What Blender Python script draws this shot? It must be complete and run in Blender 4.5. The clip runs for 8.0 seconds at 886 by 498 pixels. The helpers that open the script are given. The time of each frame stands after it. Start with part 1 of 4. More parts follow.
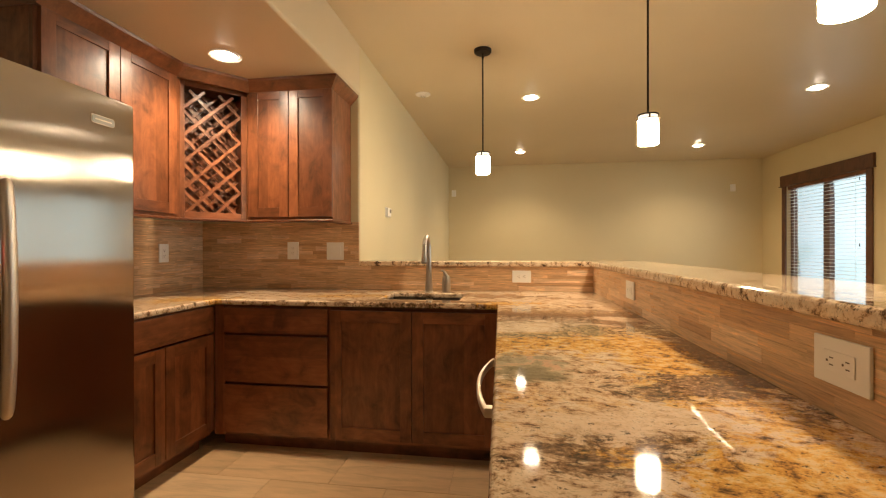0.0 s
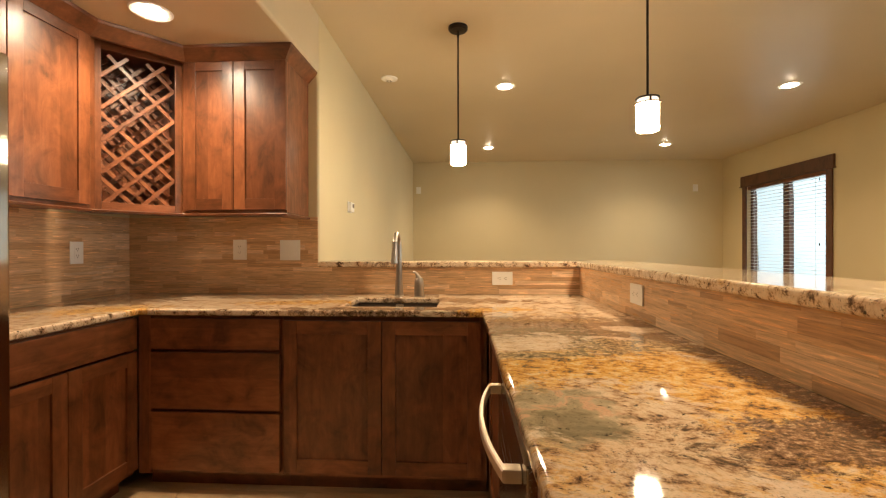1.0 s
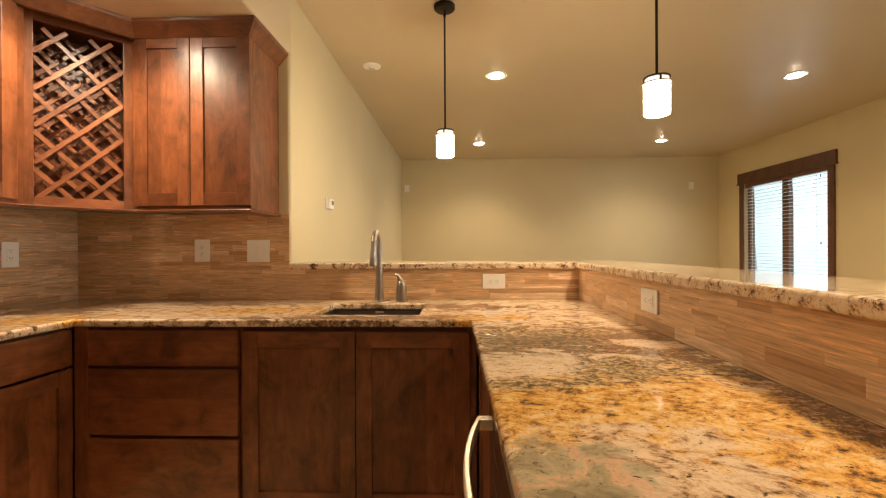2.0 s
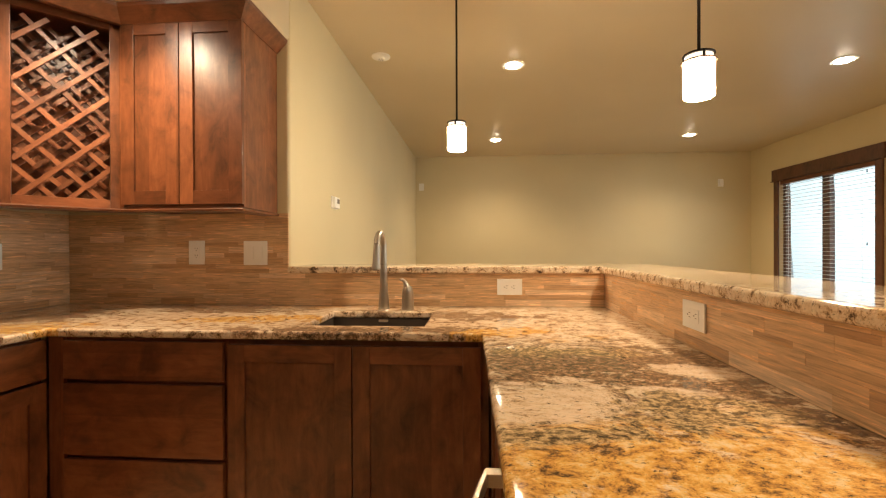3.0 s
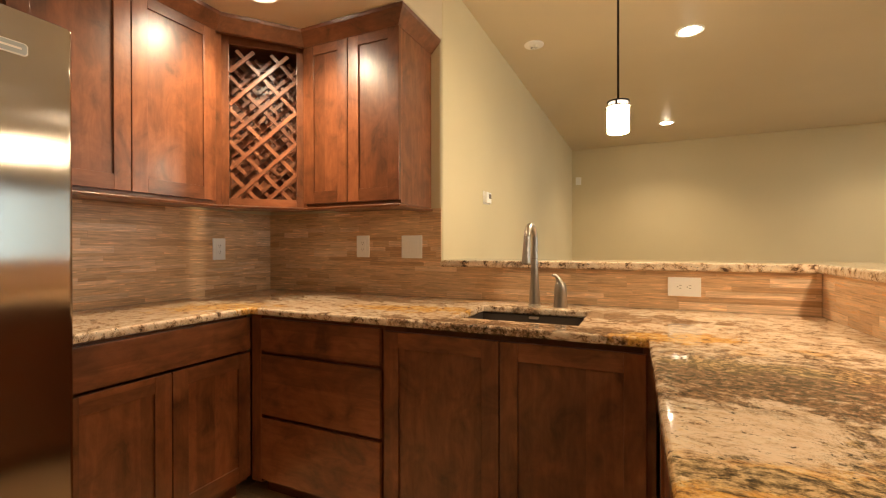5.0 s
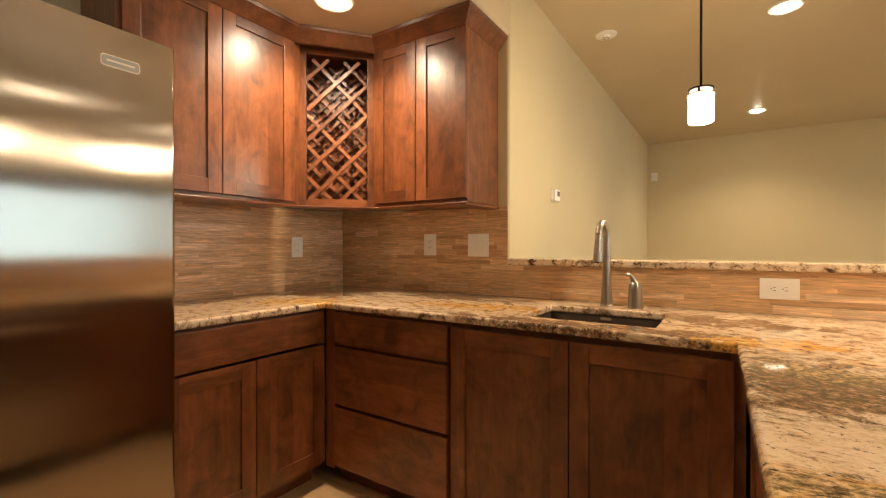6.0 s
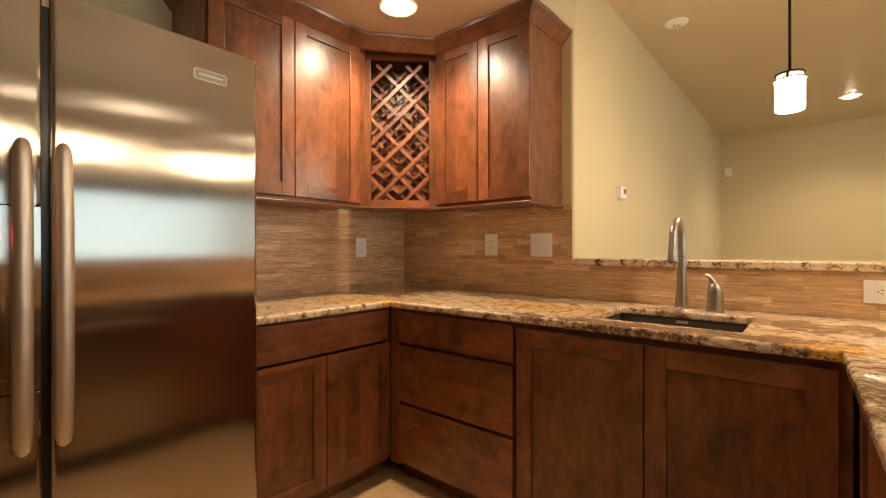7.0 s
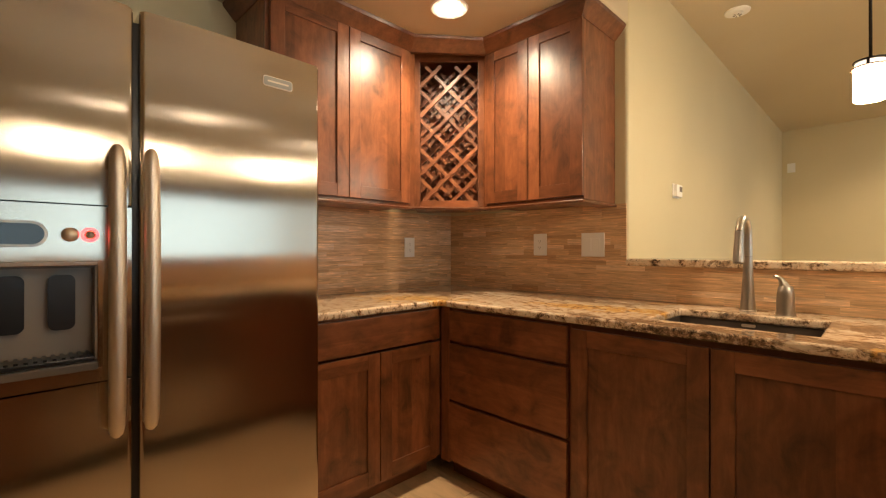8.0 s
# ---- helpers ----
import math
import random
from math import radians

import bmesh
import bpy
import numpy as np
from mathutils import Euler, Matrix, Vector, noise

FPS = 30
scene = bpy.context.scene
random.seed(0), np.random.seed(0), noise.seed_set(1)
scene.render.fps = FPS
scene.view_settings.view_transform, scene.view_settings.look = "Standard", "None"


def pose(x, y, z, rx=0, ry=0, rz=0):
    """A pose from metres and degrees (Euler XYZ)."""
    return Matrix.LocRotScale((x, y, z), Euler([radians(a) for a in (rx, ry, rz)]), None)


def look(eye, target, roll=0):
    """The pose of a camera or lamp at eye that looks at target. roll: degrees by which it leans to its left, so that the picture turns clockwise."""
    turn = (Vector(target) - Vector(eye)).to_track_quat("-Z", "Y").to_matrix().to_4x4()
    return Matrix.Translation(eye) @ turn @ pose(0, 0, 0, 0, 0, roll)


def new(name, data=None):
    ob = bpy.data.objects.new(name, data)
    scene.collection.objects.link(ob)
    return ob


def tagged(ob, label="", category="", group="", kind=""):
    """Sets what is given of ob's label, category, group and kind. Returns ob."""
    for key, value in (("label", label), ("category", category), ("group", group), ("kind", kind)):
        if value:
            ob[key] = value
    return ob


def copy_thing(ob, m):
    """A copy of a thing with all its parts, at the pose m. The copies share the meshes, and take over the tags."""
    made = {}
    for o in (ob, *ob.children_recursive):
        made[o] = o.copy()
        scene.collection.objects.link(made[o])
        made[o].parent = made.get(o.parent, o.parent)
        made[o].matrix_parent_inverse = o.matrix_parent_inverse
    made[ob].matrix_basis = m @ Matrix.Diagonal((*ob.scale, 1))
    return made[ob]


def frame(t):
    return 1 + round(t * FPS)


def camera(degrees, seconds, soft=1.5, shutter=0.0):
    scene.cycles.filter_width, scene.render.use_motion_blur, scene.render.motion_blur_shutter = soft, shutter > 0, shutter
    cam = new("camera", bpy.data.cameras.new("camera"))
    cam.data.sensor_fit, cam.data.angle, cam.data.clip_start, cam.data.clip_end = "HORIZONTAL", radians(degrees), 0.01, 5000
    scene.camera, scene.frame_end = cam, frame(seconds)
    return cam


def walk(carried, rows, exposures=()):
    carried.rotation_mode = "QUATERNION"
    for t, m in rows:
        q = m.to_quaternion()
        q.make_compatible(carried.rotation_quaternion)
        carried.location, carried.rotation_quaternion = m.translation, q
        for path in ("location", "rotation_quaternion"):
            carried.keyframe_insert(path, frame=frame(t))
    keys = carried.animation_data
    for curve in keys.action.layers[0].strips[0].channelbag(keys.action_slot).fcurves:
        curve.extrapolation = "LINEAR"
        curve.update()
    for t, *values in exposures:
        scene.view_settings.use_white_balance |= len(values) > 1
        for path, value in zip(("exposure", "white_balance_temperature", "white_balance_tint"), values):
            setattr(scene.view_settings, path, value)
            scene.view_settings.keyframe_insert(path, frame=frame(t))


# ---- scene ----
cam = camera(90.9, 8.0, soft=1.2)
PATH = [
    (0, (0.124, 0.208, 1.156), (-0.172, 2.186, 1.153), -0.1),
    (0.5, (0.041, 0.385, 1.15), (-0.168, 2.374, 1.145), -0.1),
    (1, (0.005, 0.523, 1.149), (-0.109, 2.52, 1.145), -0.1),
    (1.5, (0.01, 0.645, 1.141), (-0.063, 2.644, 1.139), -0.3),
    (3, (0.052, 0.986, 1.162), (-0.104, 2.98, 1.156), -0.2),
    (3.5, (0.046, 1.024, 1.159), (-0.271, 2.999, 1.155), -0.2),
    (4, (0.05, 1.052, 1.152), (-0.433, 2.993, 1.146), -0.1),
    (4.5, (0.056, 1.066, 1.141), (-0.604, 2.954, 1.137), -0.1),
    (5, (0.054, 1.072, 1.134), (-0.78, 2.89, 1.127), -0.1),
    (6.5, (0.037, 1.061, 1.12), (-1.161, 2.663, 1.117), -0.0),
    (7, (0.013, 1.045, 1.117), (-1.279, 2.572, 1.117), -0.1),
    (7.5, (-0.002, 1.027, 1.113), (-1.37, 2.486, 1.117), -0.1),
    (8, (-0.022, 1.001, 1.111), (-1.444, 2.408, 1.115), -0.0),
]
walk(cam, [(t, look(eye, target, roll)) for t, eye, target, roll in PATH])

# ---- light and exposure ----
scene.view_settings.exposure = 1.14
world = bpy.data.worlds.new("world")
scene.world = world
world.use_nodes = True
wn = world.node_tree.nodes
sky = wn.new("ShaderNodeTexSky")
sky.sky_type, sky.sun_disc = "NISHITA", False
sky.sun_elevation, sky.sun_rotation = radians(42), radians(150)
world.node_tree.links.new(sky.outputs[0], wn["Background"].inputs[0])
wn["Background"].inputs[1].default_value = 0.12
sun = new("sun", bpy.data.lights.new("sun", "SUN"))
sun.data.energy, sun.data.angle, sun.data.color = 1.2, radians(12), (1, 0.96, 0.9)
sun.matrix_world = look((0, 0, 20), (7, -12, 7))

WARM = (1.0, 0.735, 0.47)
CAN_W, PENDANT, DAY_W = 48.0, 43.0, 7.2
PENDANT_W = 10.0

# ---- plan ----
YB, XL, XG, XK = 3.184, -2.148, -0.918, 0.684        # back wall, left wall, end of the back wall, knee wall
YF, XR, YN = 7.87, 4.148, -4.4                        # far wall, window wall, wall behind
ZC, ZK = 2.594, 2.242                                 # ceilings: large room, kitchen
ZT, ZB = 0.868, 1.068                                 # worktop, bar top
YD, XF = 2.492, -1.549                                # base door faces
YU, XU = 2.837, -1.802                                # upper door faces


# ---- materials ----
def material(name, base=(0.8, 0.8, 0.8), rough=0.5, metal=0.0):
    m = bpy.data.materials.new(name)
    m.use_nodes = True
    b = m.node_tree.nodes["Principled BSDF"]
    b.inputs["Base Color"].default_value = (*base, 1)
    b.inputs["Roughness"].default_value = rough
    b.inputs["Metallic"].default_value = metal
    return m


def node(m, kind, **ins):
    n = m.node_tree.nodes.new("ShaderNode" + kind)
    for key, value in ins.items():
        n.inputs[key.replace("_", " ")].default_value = value
    return n


def wire(m, a, out, b, into):
    m.node_tree.links.new(a.outputs[out], b.inputs[into])


def bsdf(m):
    return m.node_tree.nodes["Principled BSDF"]


def coords(m, kind="Object", scale=(1, 1, 1), rot=(0, 0, 0), jitter=0.0):
    """Texture places in metres, stretched, and shifted from object to object."""
    tc = node(m, "TexCoord")
    mp = node(m, "Mapping")
    mp.inputs["Scale"].default_value, mp.inputs["Rotation"].default_value = scale, rot
    if kind == "World":
        geo = node(m, "NewGeometry")
        src, out = geo, "Position"
    else:
        src, out = tc, kind
    if jitter:
        info, mul, add = node(m, "ObjectInfo"), node(m, "Math"), node(m, "VectorMath")
        mul.operation, mul.inputs[1].default_value = "MULTIPLY", jitter
        wire(m, info, "Random", mul, 0)
        wire(m, src, out, add, 0)
        wire(m, mul, 0, add, 1)
        wire(m, add, 0, mp, "Vector")
    else:
        wire(m, src, out, mp, "Vector")
    return mp


def noise_tex(m, mp, scale, detail=4, rough=0.55, warp=0.0):
    n = node(m, "TexNoise", Scale=scale, Detail=detail, Roughness=rough, Distortion=warp)
    wire(m, mp, "Vector", n, "Vector")
    return n


def ramp(m, src, out, stops, into=None, socket=None):
    r = node(m, "ValToRGB")
    els = r.color_ramp.elements
    while len(els) < len(stops):
        els.new(0.5)
    for e, (p, c) in zip(els, stops):
        e.position, e.color = p, (*c, 1)
    wire(m, src, out, r, "Fac")
    if into:
        wire(m, r, "Color", into, socket)
    return r


def grey(v):
    return (v, v, v)


def mix(m, a, aout, b, bout, fac=0.5, kind="MIX", fsrc=None, fout=0):
    x = node(m, "Mix")
    x.data_type, x.blend_type = "RGBA", kind
    x.inputs[0].default_value = fac
    if fsrc:
        m.node_tree.links.new(fsrc.outputs[fout], x.inputs[0])
    for src, out, i in ((a, aout, 6), (b, bout, 7)):
        if isinstance(src, tuple):
            x.inputs[i].default_value = (*src, 1)
        else:
            m.node_tree.links.new(src.outputs[out], x.inputs[i])
    return x


def bump(m, src, out, strength=0.2, dist=0.002):
    b = node(m, "Bump", Strength=strength, Distance=dist)
    wire(m, src, out, b, "Height")
    wire(m, b, "Normal", bsdf(m), "Normal")
    return b


def wood(name, grain, tone=0.88, rough=0.32, stave=0.083):
    """Stained knotty alder with blotches; grain: the axis along which it runs."""
    m = material(name, rough=rough)
    s = [26.0, 26.0, 26.0]
    s["xyz".index(grain)] = 4.5
    fine = noise_tex(m, coords(m, scale=tuple(s), jitter=31.0), 1.6, 6, 0.6, 0.6)
    s2 = [9.0, 9.0, 9.0]
    s2["xyz".index(grain)] = 6.5
    blot = noise_tex(m, coords(m, scale=tuple(s2), jitter=17.0), 1.0, 5, 0.62, 0.7)
    knot = node(m, "TexVoronoi", Scale=1.0, Randomness=1.0)
    s3 = [5.0, 5.0, 5.0]
    s3["xyz".index(grain)] = 3.0
    wire(m, coords(m, scale=tuple(s3), jitter=23.0), "Vector", knot, "Vector")
    c1 = ramp(m, fine, "Fac", [(0.30, (0.212 * tone, 0.069 * tone, 0.025 * tone)), (0.5, (0.262 * tone, 0.089 * tone, 0.034 * tone)), (0.72, (0.318 * tone, 0.114 * tone, 0.045 * tone))])
    c2 = ramp(m, blot, "Fac", [(0.30, grey(0.46)), (0.42, grey(0.82)), (0.54, grey(1.05)), (0.68, grey(1.28))])
    c3 = ramp(m, knot, "Distance", [(0.03, grey(0.25)), (0.12, grey(0.85)), (0.3, grey(1.0))])
    a = mix(m, c1, "Color", c2, "Color", 1.0, "MULTIPLY")
    b = mix(m, a, 2, c3, "Color", 0.8, "MULTIPLY")
    info = node(m, "ObjectInfo")
    v = ramp(m, info, "Random", [(0.0, grey(0.78)), (1.0, grey(1.12))])
    c = mix(m, b, 2, v, "Color", 1.0, "MULTIPLY")
    # glued staves, each a little lighter or darker
    sep, snap, wn1 = node(m, "SeparateXYZ"), node(m, "Math"), node(m, "TexWhiteNoise")
    wire(m, coords(m, jitter=5.0), "Vector", sep, 0)
    snap.operation, snap.inputs[1].default_value, wn1.noise_dimensions = "SNAP", stave, "1D"
    wire(m, sep, "Z" if grain == "x" else "X", snap, 0)
    wire(m, snap, 0, wn1, "W")
    sv = ramp(m, wn1, "Value", [(0.0, grey(0.72)), (0.5, grey(0.97)), (1.0, grey(1.18))])
    c = mix(m, c, 2, sv, "Color", 0.8, "MULTIPLY")
    wire(m, c, 2, bsdf(m), "Base Color")
    ramp(m, fine, "Fac", [(0.2, grey(rough + 0.1)), (0.8, grey(rough - 0.05))], bsdf(m), "Roughness")
    bump(m, fine, "Fac", 0.08, 0.001)
    bsdf(m).inputs["Coat Weight"].default_value = 0.34
    bsdf(m).inputs["Coat Roughness"].default_value = 0.23
    return m


def granite(name, fields):
    """Cream granite with gold fields, brown and grey-green drifts, and dark flakes drawn out along the flow of the slab."""
    m = material(name, rough=0.06)
    flow = coords(m, "World", scale=(0.90, 1.12, 1.0), rot=(0, 0, radians(0)))
    warp = noise_tex(m, flow, 3.4, 3, 0.55)
    add = node(m, "VectorMath")
    add.operation = "MULTIPLY_ADD"
    wire(m, warp, "Color", add, 0)
    add.inputs[1].default_value = (0.16, 0.12, 0.12)
    wire(m, flow, "Vector", add, 2)

    def n(scale, detail, rough, warped=0.0):
        t = node(m, "TexNoise", Scale=scale, Detail=detail, Roughness=rough, Distortion=warped)
        wire(m, add, 0, t, "Vector")
        return t

    mid, clump, fine = n(30.0, 12, 0.76), n(70.0, 10, 0.76), n(190.0, 4, 0.7)
    gold, grn, drift, pink, edge = n(2.3, 8, 0.62), n(3.3, 8, 0.64), n(4.6, 9, 0.68), n(6.5, 6, 0.6, 0.6), n(11.0, 12, 0.78)

    def spot(cx, cy, rx, ry, turn, ragged=4.5, most=0.95, soft=0.2):
        """One drift of its own mineral: an oblong with a ragged outline."""
        geo, mp, ln, ma = node(m, "NewGeometry"), node(m, "Mapping"), node(m, "VectorMath"), node(m, "Math")
        mp.vector_type = "TEXTURE"
        mp.inputs["Location"].default_value, mp.inputs["Rotation"].default_value, mp.inputs["Scale"].default_value = (cx, cy, ZT), (0, 0, radians(turn)), (rx, ry, 5.0)
        wire(m, geo, "Position", mp, "Vector")
        ln.operation = "LENGTH"
        wire(m, mp, "Vector", ln, 0)
        ma.operation = "MULTIPLY_ADD"
        wire(m, edge, "Fac", ma, 0)
        ma.inputs[1].default_value = ragged
        m.node_tree.links.new(ln.outputs["Value"], ma.inputs[2])
        half = node(m, "Math")
        half.operation, half.inputs[1].default_value = "MULTIPLY", 0.12
        wire(m, ma, 0, half, 0)
        mid_at = (1.0 + ragged * 0.5) * 0.12
        return ramp(m, half, 0, [(mid_at - soft * 0.12, grey(most)), (mid_at + soft * 0.12, grey(0))])

    cream = ramp(m, mid, "Fac", [(0.385, (0.09, 0.055, 0.035)), (0.425, (0.34, 0.22, 0.13)), (0.46, (0.66, 0.48, 0.31)), (0.50, (0.78, 0.62, 0.44)), (0.60, (0.84, 0.71, 0.54))])
    pale = ramp(m, mid, "Fac", [(0.33, (0.30, 0.19, 0.11)), (0.38, (0.66, 0.48, 0.31)), (0.50, (0.80, 0.62, 0.45)), (0.62, (0.84, 0.69, 0.53))])
    golden = ramp(m, mid, "Fac", [(0.37, (0.09, 0.05, 0.022)), (0.425, (0.36, 0.19, 0.06)), (0.465, (0.66, 0.33, 0.075)), (0.52, (0.80, 0.46, 0.11)), (0.60, (0.84, 0.62, 0.32))])
    brown = ramp(m, clump, "Fac", [(0.41, (0.05, 0.03, 0.02)), (0.475, (0.16, 0.095, 0.053)), (0.55, (0.33, 0.195, 0.11)), (0.62, (0.62, 0.44, 0.28))])
    green = ramp(m, clump, "Fac", [(0.40, (0.045, 0.032, 0.02)), (0.455, (0.15, 0.105, 0.055)), (0.515, (0.38, 0.265, 0.135)), (0.57, (0.68, 0.48, 0.26))])
    mossy = ramp(m, pink, "Fac", [(0.36, (0.23, 0.195, 0.12)), (0.46, (0.43, 0.36, 0.23)), (0.50, (0.68, 0.42, 0.27)), (0.53, (0.50, 0.42, 0.28)), (0.64, (0.29, 0.245, 0.15))])
    ruddy = ramp(m, mid, "Fac", [(0.37, (0.06, 0.034, 0.022)), (0.42, (0.36, 0.21, 0.12)), (0.465, (0.62, 0.43, 0.27)), (0.54, (0.80, 0.62, 0.43))])
    gm = ramp(m, gold, "Fac", [(0.60, grey(0)), (0.65, grey(0.65))])
    c = mix(m, cream, "Color", golden, "Color", fsrc=gm, fout="Color")
    dm = ramp(m, drift, "Fac", [(0.36, grey(0.85)), (0.40, grey(0))])
    c = mix(m, c, 2, brown, "Color", fsrc=dm, fout="Color")
    qm = ramp(m, grn, "Fac", [(0.60, grey(0)), (0.63, grey(0.7))])
    c = mix(m, c, 2, green, "Color", fsrc=qm, fout="Color")
    if fields:
        # the drifts of this slab, from the sink to the far end of the peninsula
        sink_run = (
            (ruddy, -0.30, 2.62, 0.60, 0.22, 4, 6), (ruddy, -1.30, 2.72, 0.36, 0.16, 20, 6), (ruddy, -1.85, 2.15, 0.30, 0.32, 0, 6),
            (brown, -0.30, 2.53, 0.50, 0.06, 2, 8), (golden, -0.86, 2.74, 0.24, 0.08, 12, 6), (brown, -1.12, 2.98, 0.34, 0.07, 0, 8),
            (golden, -1.70, 2.42, 0.20, 0.12, 40, 7), (brown, -1.80, 2.72, 0.22, 0.12, 30, 8), (brown, -0.05, 2.86, 0.30, 0.10, 0, 8),
        )
        broad_fields = (
            (ruddy, 0.38, 0.75, 0.55, 0.60, 0, 4), (golden, 0.45, 1.39, 0.44, 0.45, 12, 5), (ruddy, 0.29, 1.24, 0.16, 0.22, 0, 6),
            (golden, 0.22, 1.57, 0.20, 0.07, 5), (brown, 0.38, 2.09, 0.55, 0.25, -3, 4.5), (green, 0.25, 2.24, 0.26, 0.05, 0, 7),
            (golden, 0.16, 2.52, 0.15, 0.07, 10), (pale, 0.22, 1.83, 0.155, 0.10, 25, 7), (pale, 0.56, 2.06, 0.11, 0.05, -8),
        )
        patches = (
            (pale, 0.43, 1.90, 0.09, 0.035, -8), (green, 0.42, 1.79, 0.12, 0.075, 10, 8), (green, 0.17, 1.68, 0.15, 0.035, 6, 8),
            (green, 0.60, 1.78, 0.10, 0.05, 0, 7), (brown, 0.66, 1.45, 0.05, 0.40, 0, 7), (mossy, 0.155, 1.28, 0.10, 0.13, 0, 3.5),
            (brown, 0.52, 1.18, 0.16, 0.09, 10, 8), (brown, 0.30, 0.86, 0.16, 0.06, 20, 9), (golden, 0.52, 0.80, 0.16, 0.14, 0, 8),
            (pale, 0.34, 0.98, 0.14, 0.06, 10, 8),
        )
        for group in (sink_run, broad_fields, patches):
            for tint, *place in group:
                c = mix(m, c, 2, tint, "Color", fsrc=spot(*place), fout="Color")
    km = ramp(m, clump, "Fac", [(0.385, grey(0.92)), (0.41, grey(0))])
    e = mix(m, c, 2, (0.035, 0.024, 0.018), None, fsrc=km, fout="Color")
    sm = ramp(m, fine, "Fac", [(0.32, grey(0.55)), (0.44, grey(1.0)), (0.7, grey(1.08))])
    f = mix(m, e, 2, sm, "Color", 0.8, "MULTIPLY")
    wire(m, f, 2, bsdf(m), "Base Color")
    return m


def stone_strip():
    """Honed travertine in sawn strips; every strip has its own tone and veins along its length."""
    m = material("travertine_strip", rough=0.3)
    info = node(m, "ObjectInfo")
    tone = ramp(m, info, "Random", [(0.0, (0.46, 0.27, 0.14)), (0.15, (0.58, 0.365, 0.20)), (0.8, (0.68, 0.45, 0.255)), (1.0, (0.76, 0.55, 0.36))])
    vein = noise_tex(m, coords(m, "World", scale=(5.0, 5.0, 90.0), jitter=9.0), 1.6, 6, 0.66, 0.7)
    v = ramp(m, vein, "Fac", [(0.33, grey(0.66)), (0.46, grey(0.95)), (0.56, grey(1.12)), (0.62, grey(1.45)), (0.68, grey(1.75))])
    c = mix(m, tone, "Color", v, "Color", 1.0, "MULTIPLY")
    wire(m, c, 2, bsdf(m), "Base Color")
    ramp(m, vein, "Fac", [(0.3, grey(0.40)), (0.7, grey(0.22))], bsdf(m), "Roughness")
    bump(m, vein, "Fac", 0.035, 0.001)
    return m


def floor_stone():
    m = material("floor_travertine", rough=0.35)
    info = node(m, "ObjectInfo")
    tone = ramp(m, info, "Random", [(0.0, (0.66, 0.45, 0.25)), (1.0, (0.76, 0.55, 0.33))])
    vein = noise_tex(m, coords(m, "World", scale=(1.4, 9.0, 1.0), jitter=13.0), 2.2, 7, 0.62, 1.0)
    v = ramp(m, vein, "Fac", [(0.3, grey(0.78)), (0.5, grey(1.0)), (0.7, grey(1.15))])
    c = mix(m, tone, "Color", v, "Color", 1.0, "MULTIPLY")
    wire(m, c, 2, bsdf(m), "Base Color")
    bump(m, vein, "Fac", 0.06, 0.001)
    return m


def paint(name, base, rough=0.55, relief=0.12):
    m = material(name, base, rough)
    n = noise_tex(m, coords(m, "World"), 180.0, 3, 0.6)
    big = noise_tex(m, coords(m, "World"), 1.1, 3, 0.5)
    v = ramp(m, big, "Fac", [(0.3, tuple(c * 0.96 for c in base)), (0.7, tuple(c * 1.03 for c in base))], bsdf(m), "Base Color")
    bump(m, n, "Fac", relief, 0.0015)
    return m


def brushed(name, base, rough, along):
    """Brushed steel, the strokes along one axis."""
    m = material(name, base, rough, 1.0)
    s = [260.0, 260.0, 260.0]
    s["xyz".index(along)] = 2.0
    n = noise_tex(m, coords(m, scale=tuple(s)), 1.0, 3, 0.6)
    ramp(m, n, "Fac", [(0.3, grey(rough - 0.05)), (0.7, grey(rough + 0.07))], bsdf(m), "Roughness")
    ramp(m, n, "Fac", [(0.3, tuple(c * 0.93 for c in base)), (0.7, base)], bsdf(m), "Base Color")
    return m


def anisotropic(m, amount):
    """Strokes run upright, so that what is mirrored spreads sideways."""
    t = node(m, "CombineXYZ")
    t.inputs[1].default_value = 1.0
    wire(m, t, 0, bsdf(m), "Tangent")
    bsdf(m).inputs["Anisotropic"].default_value = amount


def glow(name, colour, strength):
    m = material(name, (0.9, 0.9, 0.88), 0.4)
    bsdf(m).inputs["Emission Color"].default_value = (*colour, 1)
    bsdf(m).inputs["Emission Strength"].default_value = strength
    return m


WOOD_V, WOOD_H, WOOD_Y = wood("alder_upright", "z"), wood("alder_level", "x"), wood("alder_deep", "y")
LATTICE = wood("alder_lattice", "x", 1.0, 0.42, 3.0)
TRIM = wood("dark_trim", "z", 0.42, 0.45)
GRANITE, GRANITE_BAR, STRIP, FLOOR_STONE = granite("granite", True), granite("granite_bar", False), stone_strip(), floor_stone()
PAINT = paint("tan_paint", (0.67, 0.575, 0.355))
CEIL = paint("ceiling_paint", (0.62, 0.515, 0.345), 0.33, 0.04)
GROUT = material("grout", (0.66, 0.47, 0.28), 0.85)
STEEL = material("brushed_steel", (0.57, 0.505, 0.43), 0.16, 1.0)
anisotropic(STEEL, 1.0)
wave = noise_tex(STEEL, coords(STEEL, scale=(3.0, 1.0, 3.4)), 1.0, 2, 0.4)
stroke = noise_tex(STEEL, coords(STEEL, scale=(300.0, 1.0, 1.5)), 1.0, 1, 0.4)
relief = node(STEEL, "Math")
relief.operation, relief.inputs[1].default_value = "MULTIPLY_ADD", 0.06
wire(STEEL, stroke, "Fac", relief, 0)
wire(STEEL, wave, "Fac", relief, 2)
bump(STEEL, relief, 0, 1.0, 0.0010)
